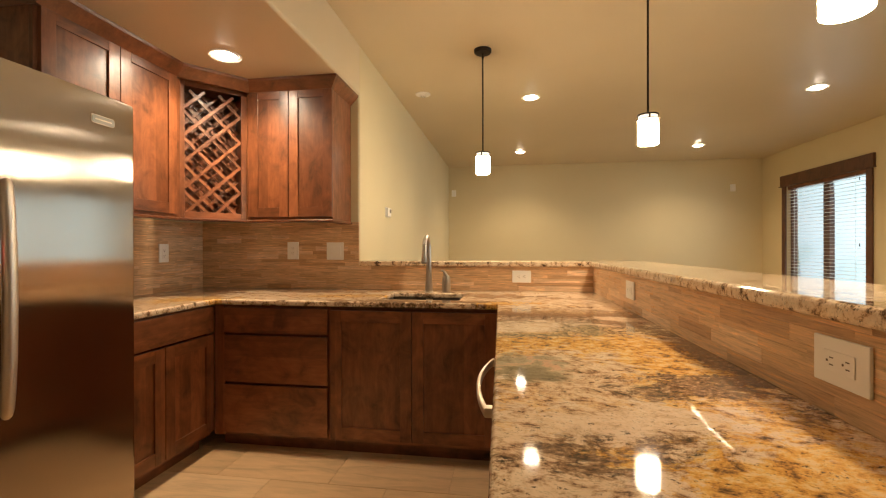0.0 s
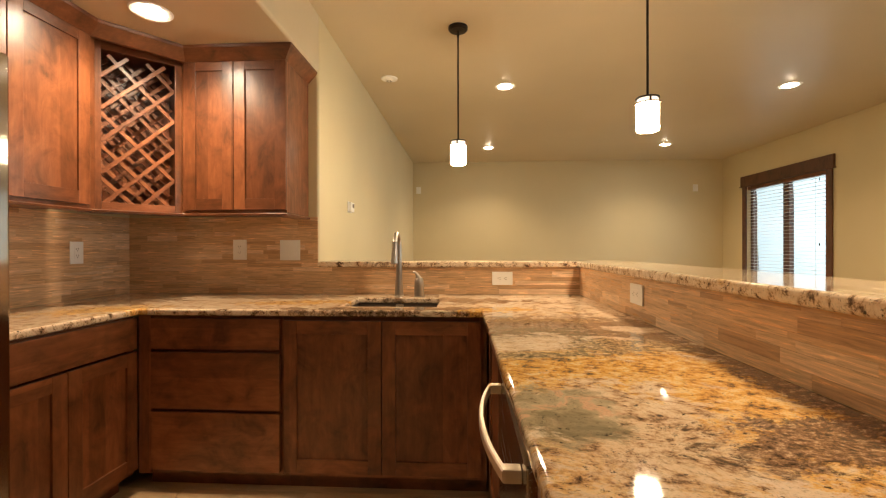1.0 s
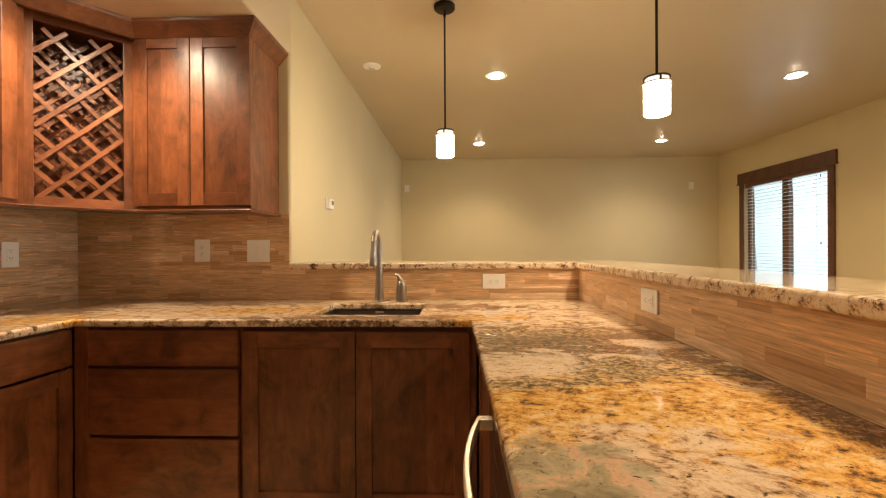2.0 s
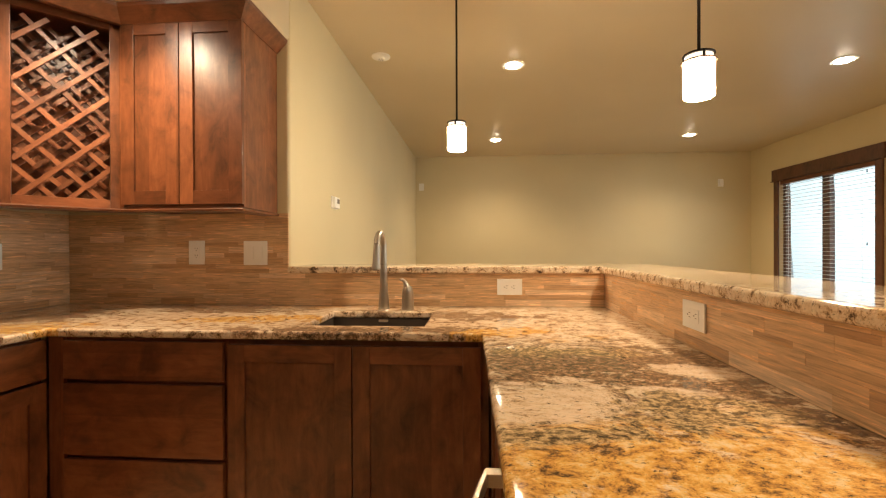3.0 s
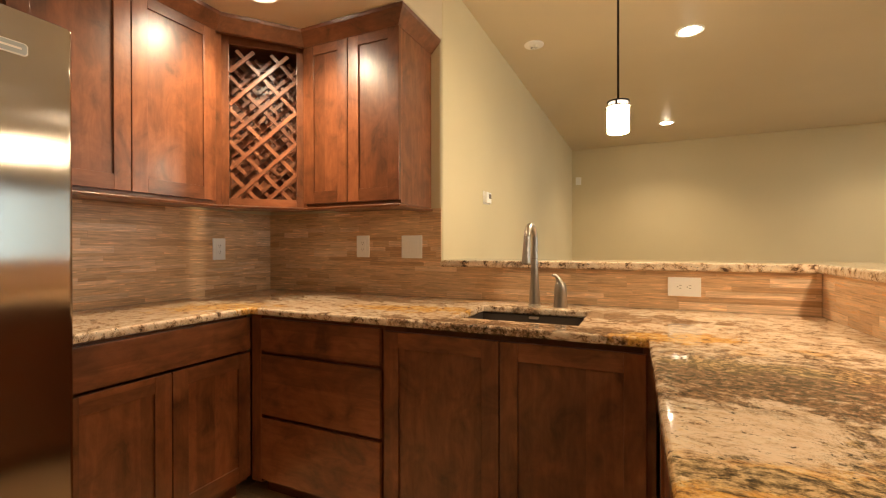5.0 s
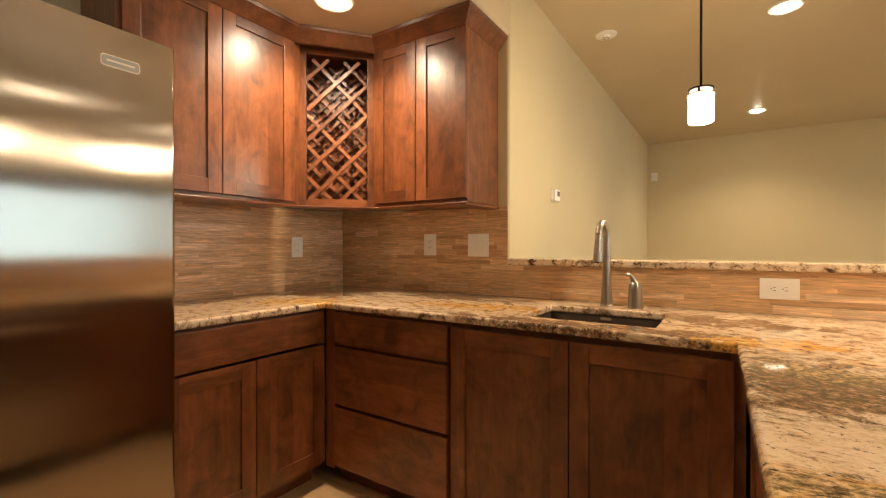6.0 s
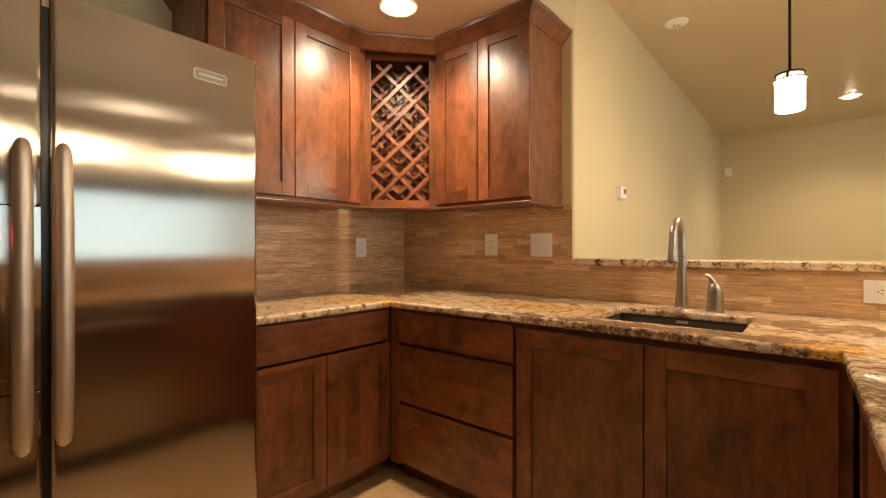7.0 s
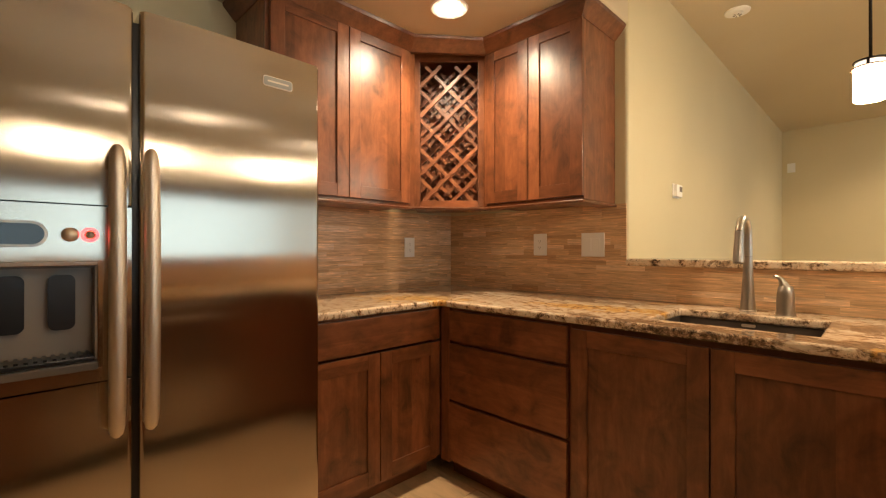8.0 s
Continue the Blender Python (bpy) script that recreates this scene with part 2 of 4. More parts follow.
NICKEL = brushed("brushed_nickel", (0.50, 0.46, 0.40), 0.36, "z")
HANDLE = material("satin_handle", (0.82, 0.71, 0.58), 0.47, 1.0)
BLACK = material("black_plastic", (0.010, 0.010, 0.012), 0.28)
GLOSS = material("black_gloss", (0.006, 0.006, 0.008), 0.05)
BRONZE = material("dark_bronze", (0.022, 0.016, 0.012), 0.42, 0.6)
SLOT = material("socket_shadow", (0.16, 0.13, 0.10), 0.6)
WHITE = material("white_plastic", (0.90, 0.88, 0.83), 0.3)
SINK = material("brown_composite", (0.085, 0.062, 0.047), 0.45)
BADGE = material("badge_metal", (0.42, 0.40, 0.35), 0.35, 1.0)
GREYPL = material("grey_plastic", (0.13, 0.105, 0.085), 0.4)
RECESS = material("taupe_plastic", (0.34, 0.285, 0.235), 0.38)
BLIND = material("blind_slat", (0.86, 0.86, 0.84), 0.5)
OPAL = glow("lit_opal_glass", (1.0, 0.80, 0.55), PENDANT)
NECK = glow("dim_opal_glass", (1.0, 0.80, 0.6), 0.75)
COPPER = material("copper_ring", (0.16, 0.085, 0.05), 0.45, 0.8)
BULB = glow("lit_lamp", (1.0, 0.84, 0.62), 46.0)


# ---- mesh helpers ----
def bx(bm, x0, x1, y0, y1, z0, z1, b=0.0, mi=0):
    m = Matrix.LocRotScale(((x0 + x1) / 2, (y0 + y1) / 2, (z0 + z1) / 2), None, (abs(x1 - x0), abs(y1 - y0), abs(z1 - z0)))
    vs = bmesh.ops.create_cube(bm, size=1, matrix=m)["verts"]
    for f in {f for v in vs for f in v.link_faces}:
        f.material_index = mi
    if b:
        bmesh.ops.bevel(bm, geom=list({e for v in vs for e in v.link_edges}), offset=b, segments=2, affect="EDGES", profile=0.6)
    return bm


def cyl(bm, p, q, r, r2=None, seg=24, mi=0):
    p, q = Vector(p), Vector(q)
    m = Matrix.Translation((p + q) / 2) @ (q - p).to_track_quat("Z", "Y").to_matrix().to_4x4()
    vs = bmesh.ops.create_cone(bm, cap_ends=True, segments=seg, radius1=r, radius2=r if r2 is None else r2, depth=(q - p).length, matrix=m)["verts"]
    for f in {f for v in vs for f in v.link_faces}:
        f.material_index, f.smooth = mi, len(f.verts) == 4
    return bm


def lathe(bm, profile, seg=32, at=(0, 0, 0), mi=0):
    """A turned form round the z axis through at, from (radius, height) pairs."""
    rings = []
    for r, z in profile:
        rings.append([bm.verts.new((at[0] + r * math.cos(a), at[1] + r * math.sin(a), at[2] + z)) for a in (2 * math.pi * i / seg for i in range(seg))])
    for a, b in zip(rings, rings[1:]):
        for i in range(seg):
            f = bm.faces.new((a[i], a[(i + 1) % seg], b[(i + 1) % seg], b[i]))
            f.smooth, f.material_index = True, mi
    return bm


def sweep(bm, pts, radii, seg=14, flat=1.0):
    """A tube along pts; flat squeezes it in one direction."""
    pts = [Vector(p) for p in pts]
    rings = []
    side = None
    for i, p in enumerate(pts):
        d = (pts[min(i + 1, len(pts) - 1)] - pts[max(i - 1, 0)]).normalized()
        if side is None:
            side = d.orthogonal().normalized()
        side = (side - d * side.dot(d)).normalized()
        up = d.cross(side)
        r = radii[i]
        rings.append([bm.verts.new(p + side * r * math.cos(a) + up * r * flat * math.sin(a)) for a in (2 * math.pi * k / seg for k in range(seg))])
    for a, b in zip(rings, rings[1:]):
        for i in range(seg):
            bm.faces.new((a[i], a[(i + 1) % seg], b[(i + 1) % seg], b[i])).smooth = True
    bm.faces.new(rings[0])
    bm.faces.new(rings[-1])
    bmesh.ops.recalc_face_normals(bm, faces=bm.faces)
    return bm


def mesh_of(name, bm, *mats):
    bmesh.ops.recalc_face_normals(bm, faces=bm.faces)
    me = bpy.data.meshes.new(name)
    bm.to_mesh(me)
    bm.free()
    for m in mats:
        me.materials.append(m)
    return me


def part(name, bm, mats, parent=None, label=""):
    mats = mats if isinstance(mats, tuple) else (mats,)
    ob = new(name, mesh_of(name, bm, *mats))
    if parent:
        ob.parent = parent
    return tagged(ob, label)


def thing(name, m, label, category, group="", kind=""):
    ob = new(name)
    ob.matrix_world = m
    ob.empty_display_size = 0.1
    return tagged(ob, label, category, group, kind)


def slab(xs, ys, keep, z0, z1, r=0.0, seg=3):
    """A slab with square corners over the cells of a grid that keep() names, its outer edges rounded by r."""
    bm = bmesh.new()
    v = {}
    for i, x in enumerate(xs):
        for j, y in enumerate(ys):
            v[i, j] = (x, y)
    made = {}

    def vert(i, j, z):
        key = (i, j, z)
        if key not in made:
            made[key] = bm.verts.new((*v[i, j], z))
        return made[key]

    cells = {(i, j) for i in range(len(xs) - 1) for j in range(len(ys) - 1) if keep((xs[i] + xs[i + 1]) / 2, (ys[j] + ys[j + 1]) / 2)}
    for i, j in cells:
        bm.faces.new([vert(i, j, z1), vert(i + 1, j, z1), vert(i + 1, j + 1, z1), vert(i, j + 1, z1)])
        bm.faces.new([vert(i, j, z0), vert(i, j + 1, z0), vert(i + 1, j + 1, z0), vert(i + 1, j, z0)])
        for di, dj, a, b in ((-1, 0, (i, j + 1), (i, j)), (1, 0, (i + 1, j), (i + 1, j + 1)), (0, -1, (i, j), (i + 1, j)), (0, 1, (i + 1, j + 1), (i, j + 1))):
            if (i + di, j + dj) not in cells:
                bm.faces.new([vert(*a, z1), vert(*b, z1), vert(*b, z0), vert(*a, z0)])
    bmesh.ops.recalc_face_normals(bm, faces=bm.faces)
    if r:
        es = [e for e in bm.edges if len(e.link_faces) == 2 and e.calc_face_angle() > 0.5 and (abs(e.verts[0].co.z - e.verts[1].co.z) < 1e-6)]
        bmesh.ops.bevel(bm, geom=es, offset=r, segments=seg, affect="EDGES", profile=0.55)
    return bm


def cube(x0, x1, y0, y1, z0, z1, b=0.0):
    return bx(bmesh.new(), x0, x1, y0, y1, z0, z1, b)


# ---- structure ----
def structure(name, bm, mat, label, category):
    return tagged(part(name, bm, mat), label, category, kind="structure")


structure("floor", cube(XL - 0.2, XR + 0.2, YN - 0.2, YF + 0.2, -0.15, -0.004), GROUT, "grouted floor bed under the stone tiles", "floor")
floor_ob = bpy.data.objects["floor"]
# Unseen floor cover, added so its tone sets the bounce onto ceiling and walls.
UNSEEN_CARPET = material("unseen_tan_carpet", (0.42, 0.30, 0.18), 0.95)
pile = noise_tex(UNSEEN_CARPET, coords(UNSEEN_CARPET, "World"), 320.0, 3, 0.7)
ramp(UNSEEN_CARPET, pile, "Fac", [(0.3, (0.33, 0.235, 0.14)), (0.7, (0.50, 0.365, 0.225))], bsdf(UNSEEN_CARPET), "Base Color")
bump(UNSEEN_CARPET, pile, "Fac", 0.6, 0.004)
bm = cube(XK + 0.13, XR, YN, YF, -0.003, 0.010)
bx(bm, XG, XK + 0.13, YB + 0.13, YF, -0.003, 0.010)
structure("carpet", bm, UNSEEN_CARPET, "unseen tan floor cover added to set the light bounced in the large room", "carpet")
structure("wall_left", cube(XL - 0.15, XL, YN, YB, 0, ZC), PAINT, "tan painted kitchen wall behind the refrigerator", "wall")
bm = cube(XL - 0.15, XG, YB, YB + 0.15, 0, ZC, 0.0)
es = [e for e in bm.edges if all(abs(v.co.x - XG) < 1e-4 and abs(v.co.y - YB) < 1e-4 for v in e.verts)]
bmesh.ops.bevel(bm, geom=es, offset=0.018, segments=5, affect="EDGES", profile=0.5)
structure("wall_back", bm, PAINT, "tan painted kitchen wall with a rounded corner", "wall")
structure("wall_passage", cube(XG - 0.15, XG - 0.0015, YB + 0.15, YF, 0, ZC), PAINT, "tan painted side wall of the large room", "wall")
structure("wall_far", cube(XG - 0.15, XR + 0.15, YF, YF + 0.15, 0, ZC), PAINT, "tan painted far wall of the large room", "wall")
# Unseen closing wall, set well back so that less light bounces forward.
structure("wall_behind", cube(XL - 0.15, XR + 0.15, YN - 0.15, YN, 0, ZC), PAINT, "unseen plain tan wall added to close the room behind the camera", "wall")
bm = cube(XG, XR + 0.15, YN, YF, ZC, ZC + 0.12)
bx(bm, XG - 0.15, XG, YB + 0.002, YF, ZC, ZC + 0.12)
structure("ceiling_room", bm, CEIL, "smooth tan painted ceiling of the large room", "ceiling")
bm = cube(XL, XG, YN, YB, ZK, ZC + 0.12)
es = [e for e in bm.edges if all(abs(v.co.x - XG) < 1e-4 and abs(v.co.z - ZK) < 1e-4 for v in e.verts)]
bmesh.ops.bevel(bm, geom=es, offset=0.018, segments=5, affect="EDGES", profile=0.5)
structure("ceiling_kitchen", bm, CEIL, "lowered tan painted kitchen ceiling with rounded edge", "ceiling")

# window wall with two openings
WINDOWS = ((5.80, 7.25, 0.62, 2.06), (0.75, 4.4, 0.62, 1.90))
DAY_SHARE = (0.62, 1.0)
bm = bmesh.new()
cuts = sorted(WINDOWS)
y = YN
for a, b, z0, z1 in cuts:
    bx(bm, XR, XR + 0.15, y, a, 0, ZC)
    bx(bm, XR, XR + 0.15, a, b, 0, z0)
    bx(bm, XR, XR + 0.15, a, b, z1, ZC)
    y = b
bx(bm, XR, XR + 0.15, y, YF, 0, ZC)
structure("wall_window", bm, PAINT, "tan painted wall with wide windows", "wall")


def window(n, y0, y1, z0, z1, sashes):
    w = tagged(new("window_%d" % n), "dark wood trimmed window with pale horizontal blinds", "window", kind="structure")
    w.matrix_world = pose(XR, y0, z0)
    W, H = y1 - y0, z1 - z0
    t = 0.085
    part("head_casing", cube(-0.03, -0.002, -t - 0.03, W + t + 0.03, H + 0.0, H + 0.15, 0.004), TRIM, w, "dark stained flat head casing")
    part("head_fillet", cube(-0.042, -0.002, -t - 0.04, W + t + 0.04, H - 0.012, H + 0.0, 0.003), TRIM, w)
    for a in (-t, W):
        part("side_casing", cube(-0.022, -0.002, a, a + t, -0.02, H - 0.012, 0.003), TRIM, w)
    part("window_sill", cube(-0.06, 0.10, -t - 0.02, W + t + 0.02, -0.045, -0.02, 0.004), TRIM, w)
    part("apron", cube(-0.02, -0.002, -t, W + t, -0.13, -0.045, 0.003), TRIM, w)
    step = W / sashes
    for i in range(sashes):
        bm = bmesh.new()
        a, b, s = i * step, (i + 1) * step, 0.055
        bx(bm, 0.05, 0.11, a, a + s, 0, H)
        bx(bm, 0.05, 0.11, b - s, b, 0, H)
        bx(bm, 0.05, 0.11, a + s, b - s, 0, s)
        bx(bm, 0.05, 0.11, a + s, b - s, H - s, H)
        fr = part("window_frame", bm, TRIM, w)
        pane = part("pane", cube(0.078, 0.083, a + s, b - s, s, H - s), GLASS, fr)
        pane.visible_shadow = False
    bm = cube(0.004, 0.046, 0.008, W - 0.008, H - 0.06, H - 0.012, 0.004)
    part("blind_headrail", bm, WOOD_Y, w, "reddish wood headrail of the blinds")
    z = H - 0.085
    slat = mesh_of("slat", cube(-0.019, 0.019, 0.012, W - 0.012, -0.0012, 0.0012), BLIND)
    while z > 0.02:
        ob = new("slat", slat)
        ob.parent = w
        ob.matrix_basis = pose(0.025, 0, z, 0, -1, 0)
        z -= 0.046
    for z in (0.55, 1.32):
        part("tassel", cyl(bmesh.new(), (-0.004, 0.11, z), (-0.004, 0.11, z + 0.035), 0.007, 0.003, seg=10), BRONZE, w)
    for f in (0.12, 0.88):
        part("blind_cord", cyl(bmesh.new(), (0.0, W * f, 0.03), (0.0, W * f, H - 0.06), 0.0015, seg=6), BLIND, w)
    return w


GLASS = material("window_glass", (1, 1, 1), 0.0)
bsdf(GLASS).inputs["Transmission Weight"].default_value = 1.0
bsdf(GLASS).inputs["IOR"].default_value = 1.05
window(1, *WINDOWS[0], 2)
window(2, *WINDOWS[1], 4)

# daylight outside
OUT = material("bright_garden", (0, 0, 0), 1.0)
n = noise_tex(OUT, coords(OUT, "World", scale=(1, 0.6, 0.9)), 0.9, 5, 0.6)
r = ramp(OUT, n, "Fac", [(0.35, (0.50, 0.66, 0.56)), (0.5, (0.80, 0.92, 0.95)), (0.65, (0.95, 1, 1))], bsdf(OUT), "Emission Color")
bsdf(OUT).inputs["Emission Strength"].default_value = 0.16
structure("backdrop", cube(XR + 5.0, XR + 5.05, -8, 18, -1, 5.5), OUT, "bright overcast garden outside the windows", "backdrop")
structure("ground", cube(XR + 0.15, XR + 5.0, -8, 18, -0.4, -0.3), material("lawn", (0.10, 0.16, 0.05), 0.9), "grass outside the windows", "ground")
for (y0, y1, z0, z1), share in zip(WINDOWS, DAY_SHARE):
    lamp = bpy.data.lights.new("daylight", "AREA")
    lamp.shape, lamp.size, lamp.size_y = "RECTANGLE", y1 - y0, z1 - z0
    lamp.energy, lamp.color = DAY_W * share, (0.70, 0.92, 1.0)
    lamp.spread = radians(125)
    ob = new("daylight", lamp)
    ob.matrix_world = look((XR + 0.14, (y0 + y1) / 2, (z0 + z1) / 2), (0, (y0 + y1) / 2, (z0 + z1) / 2 - 0.3))

# knee wall that carries the bar
bm = slab([XG, XK, XK + 0.13], [-0.62, YB, YB + 0.13], lambda x, y: x > XK or y > YB, 0, ZB - 0.036)
structure("knee_wall", bm, PAINT, "low painted wall that carries the raised bar", "wall")


# ---- cabinets ----
def leaf(name, x0, x1, z0, z1, parent, rail=0.062, panel=True):
    """A shaker door or flat drawer front; its face is at y = 0 and looks to -y."""
    if not panel:
        return part(name, cube(x0, x1, 0, 0.02, z0, z1, 0.003), WOOD_H, parent)
    d = part(name, cube(x0 + rail - 0.004, x1 - rail + 0.004, 0.009, 0.016, z0 + rail - 0.004, z1 - rail + 0.004), WOOD_V, parent)
    for a in (x0, x1 - rail):
        part("stile", cube(a, a + rail, 0, 0.02, z0, z1, 0.0018), WOOD_V, d)
    for a in (z0, z1 - rail):
        part("rail", cube(x0 + rail, x1 - rail, 0.0004, 0.02, a, a + rail, 0.0014), WOOD_H, d)
    return d


def boards(c, w, y0, y1, z0, z1, t=0.016):
    """The hollow body of a cabinet, of five boards."""
    part("side_panel", cube(0, t, y0, y1, z0, z1), WOOD_V, c)
    part("side_panel", cube(w - t, w, y0, y1, z0, z1), WOOD_V, c)
    part("back_panel", cube(t, w - t, y1 - t, y1, z0, z1), WOOD_V, c)
    part("bottom_panel", cube(t, w - t, y0, y1 - t, z0, z0 + t), WOOD_H, c)


def face_frame(c, w, s, z0, z1, low, high, extra=()):
    for a in (0, w - s):
        part("stile", cube(a, a + s, 0.0215, 0.0415, z0, z1, 0.001), WOOD_V, c)
    for a, b in ((z0, z0 + low), (z1 - high, z1), *extra):
        part("rail", cube(s, w - s, 0.0215, 0.0415, a, b, 0.001), WOOD_H, c)


def base_cabinet(m, w, depth, label, doors=(), drawers=(), fill=(0.0, 0.0), group="base cabinets"):
    """Origin at the floor, at the left end of the front; doors and drawers as (x0, x1, z0, z1)."""
    c = thing("base_cabinet", m, label, "cabinet", group)
    top = ZT - 0.032
    boards(c, w, 0.042, depth, 0.10, top)
    face_frame(c, w, 0.035, 0.09, top, 0.035, 0.03, [(a[3] - 0.012, a[3] + 0.024) for a in drawers[1:]])
    part("toe_kick", cube(0, w, 0.095, 0.11, 0.0, 0.10), WOOD_H, c)
    for a in doors:
        leaf("door", *a, c)
    for a in drawers:
        leaf("drawer_front", *a, c, panel=False)
    return c


def upper_cabinet(m, w, depth, label, doors, z0=1.345, z1=ZK - 0.006):
    c = thing("wall_cabinet", m, label, "cabinet", "wall cabinets")
    boards(c, w, 0.042, depth, z0, z1)
    face_frame(c, w, 0.04, z0, z1, 0.03, 0.06)
    for a in doors:
        leaf("door", *a, c)
    return c


drawer_cab = base_cabinet(pose(-1.549, YD, 0), 0.693, YB - YD, "three-drawer base cabinet of reddish stained alder", drawers=((0.062, 0.682, 0.678, 0.822), (0.062, 0.682, 0.397, 0.663), (0.062, 0.682, 0.108, 0.381)))
part("corner_post", cube(0.0, 0.059, 0.006, 0.0213, 0.09, ZT - 0.032, 0.001), WOOD_V, drawer_cab)
sink_cab = base_cabinet(pose(-0.855, YD, 0), 0.945, YB - YD, "two-door sink base cabinet of reddish stained alder", doors=((0.008, 0.463, 0.112, 0.815), (0.467, 0.918, 0.112, 0.815)))
left_cab = base_cabinet(pose(XF, 1.755, 0, 0, 0, 90), 0.735, -XL + XF, "base cabinet with one drawer over two doors, stained alder", doors=((0.018, 0.376, 0.112, 0.667), (0.380, 0.735, 0.112, 0.667)), drawers=((0.018, 0.735, 0.679, 0.824),))
pen_cab = base_cabinet(pose(0.098, 2.49, 0, 0, 0, -90), 0.64, 0.56, "narrow base cabinet of stained alder beside the dishwasher", doors=((0.03, 0.62, 0.112, 0.815),))
pen_cab2 = base_cabinet(pose(0.112, 1.225, 0, 0, 0, -90), 1.80, 0.56, "long base cabinet of stained alder under the peninsula", doors=((0.02, 0.45, 0.112, 0.815), (0.454, 0.89, 0.112, 0.815), (0.91, 1.34, 0.112, 0.815), (1.344, 1.78, 0.112, 0.815)))

right_upper = upper_cabinet(pose(-1.575, YU, 0), 0.591, YB - YU, "two-door wall cabinet of reddish stained alder", ((0.025, 0.299, 1.360, 2.186), (0.303, 0.594, 1.360, 2.186)))
left_upper = upper_cabinet(pose(XU, 1.745, 0, 0, 0, 90), 0.820, -XL + XU, "two-door wall cabinet of reddish stained alder", ((0.016, 0.391, 1.360, 2.186), (0.395, 0.771, 1.360, 2.186)))


def wine_cabinet():
    """Diagonal corner unit with an open lattice for bottles."""
    a, b = Vector((-1.862, 2.592)), Vector((-1.583, 2.870))
    w = (b - a).length
    c = thing("wine_rack_cabinet", pose(a.x, a.y, 0, 0, 0, math.degrees(math.atan2(b.y - a.y, b.x - a.x))), "open diagonal corner wine rack cabinet with crossed wooden lattice", "wine rack", "wall cabinets")
    z0, z1 = 1.345, ZK - 0.006
    ox0, ox1, oz0, oz1 = 0.036, w - 0.036, 1.385, 2.158
    for x in ((0, ox0), (ox1, w)):
        part("stile", cube(*x, 0, 0.022, z0, z1, 0.0015), WOOD_V, c)
    for z in ((z0, oz0), (oz1, z1)):
        part("rail", cube(ox0, ox1, 0.0004, 0.022, *z, 0.0015), WOOD_H, c)
    d = 0.30
    for x in ((0.0, 0.012), (w - 0.012, w)):
        part("side_panel", cube(*x, 0.023, d, z0, z1), WOOD_V, c)
    part("back_panel", cube(0.012, w - 0.012, d, d + 0.012, z0, z1), WOOD_V, c)
    part("bottom_panel", cube(0.012, w - 0.012, 0.023, d, z0, z0 + 0.02), WOOD_H, c)
    part("top_panel", cube(0.012, w - 0.012, 0.023, d, z1 - 0.03, z1), WOOD_H, c)
    step, half, L = 0.1172, 0.0095, 0.009
    for layer, depth in enumerate((0.028, 0.120, 0.212)):
        for sgn, off in ((1, 0.0), (-1, L + 0.0005)):
            k = -12
            while k < 14:
                k += 1
                # centre line x - sgn * z = const
                e = ox0 + (k + 0.5 * (layer % 2)) * step * math.sqrt(2) + (0.016 if sgn > 0 else 0.128)
                pts = []
                for zz in np.linspace(oz0 - 0.004, oz1 - 0.012, 80):
                    x = e + sgn * (zz - oz0)
                    if ox0 - 0.008 <= x <= ox1 + 0.008:
                        pts.append((x, zz))
                if len(pts) < 4:
                    continue
                p, q = Vector((pts[0][0], depth + off, pts[0][1])), Vector((pts[-1][0], depth + off, pts[-1][1]))
                ln = (q - p).length
                bm = cube(-ln / 2, ln / 2, 0, L, -half, half, 0.001)
                s = part("slat", bm, LATTICE, c)
                s.matrix_basis = Matrix.Translation((p + q) / 2) @ pose(0, 0, 0, 0, -45 * sgn, 0)
    return c


wine_cabinet()


def moulding(name, path, profile, mat, label, category):
    """A moulding along a plan line; the profile's first number points to the right of the line."""
    bm = bmesh.new()
    pts = [Vector(p) for p in path]
    rings = []
    for i, p in enumerate(pts):
        d1 = (pts[i] - pts[i - 1]).normalized() if i else None
        d2 = (pts[i + 1] - pts[i]).normalized() if i < len(pts) - 1 else None
        n1 = Vector((d1.y, -d1.x)) if d1 else None
        n2 = Vector((d2.y, -d2.x)) if d2 else None
        nn = n1 if n2 is None else n2 if n1 is None else (n1 + n2).normalized() / math.sqrt(max(0.2, (1 + n1.dot(n2)) / 2))
        rings.append([bm.verts.new((p.x + nn.x * o, p.y + nn.y * o, z)) for o, z in profile])
    k = len(profile)
    for a, b in zip(rings, rings[1:]):
        for i in range(k):
            bm.faces.new((a[i], a[(i + 1) % k], b[(i + 1) % k], b[i]))
    bm.faces.new(rings[0])
    bm.faces.new(rings[-1])
    return tagged(part(name, bm, mat), label, category)


FRONTS = [(XL, 1.743), (XU, 1.743), (XU, 2.520), (-1.545, YU), (-0.984, YU), (-0.984, YB)]
moulding("crown_moulding", FRONTS, [(-0.02, 2.172), (0.004, 2.172), (0.008, 2.177), (0.054, 2.226), (0.059, ZK - 0.002), (-0.02, ZK - 0.002)], WOOD_H, "flared reddish wood crown moulding on the wall cabinets", "moulding")
moulding("light_rail", FRONTS, [(-0.075, 1.328), (0.012, 1.328), (0.014, 1.336), (0.006, 1.342), (-0.075, 1.342)], WOOD_H, "thin wooden rail under the wall cabinets", "moulding")

# ---- worktop and bar ----
SX0, SX1, SY0, SY1 = -0.612, -0.150, 2.612, 2.972
EDGE_Y, EDGE_L, EDGE_P = 2.478, -1.534, 0.068
xs = [XL, EDGE_L, SX0, SX1, EDGE_P, XK]
ys = [-0.60, 1.752, EDGE_Y, SY0, SY1, YB]


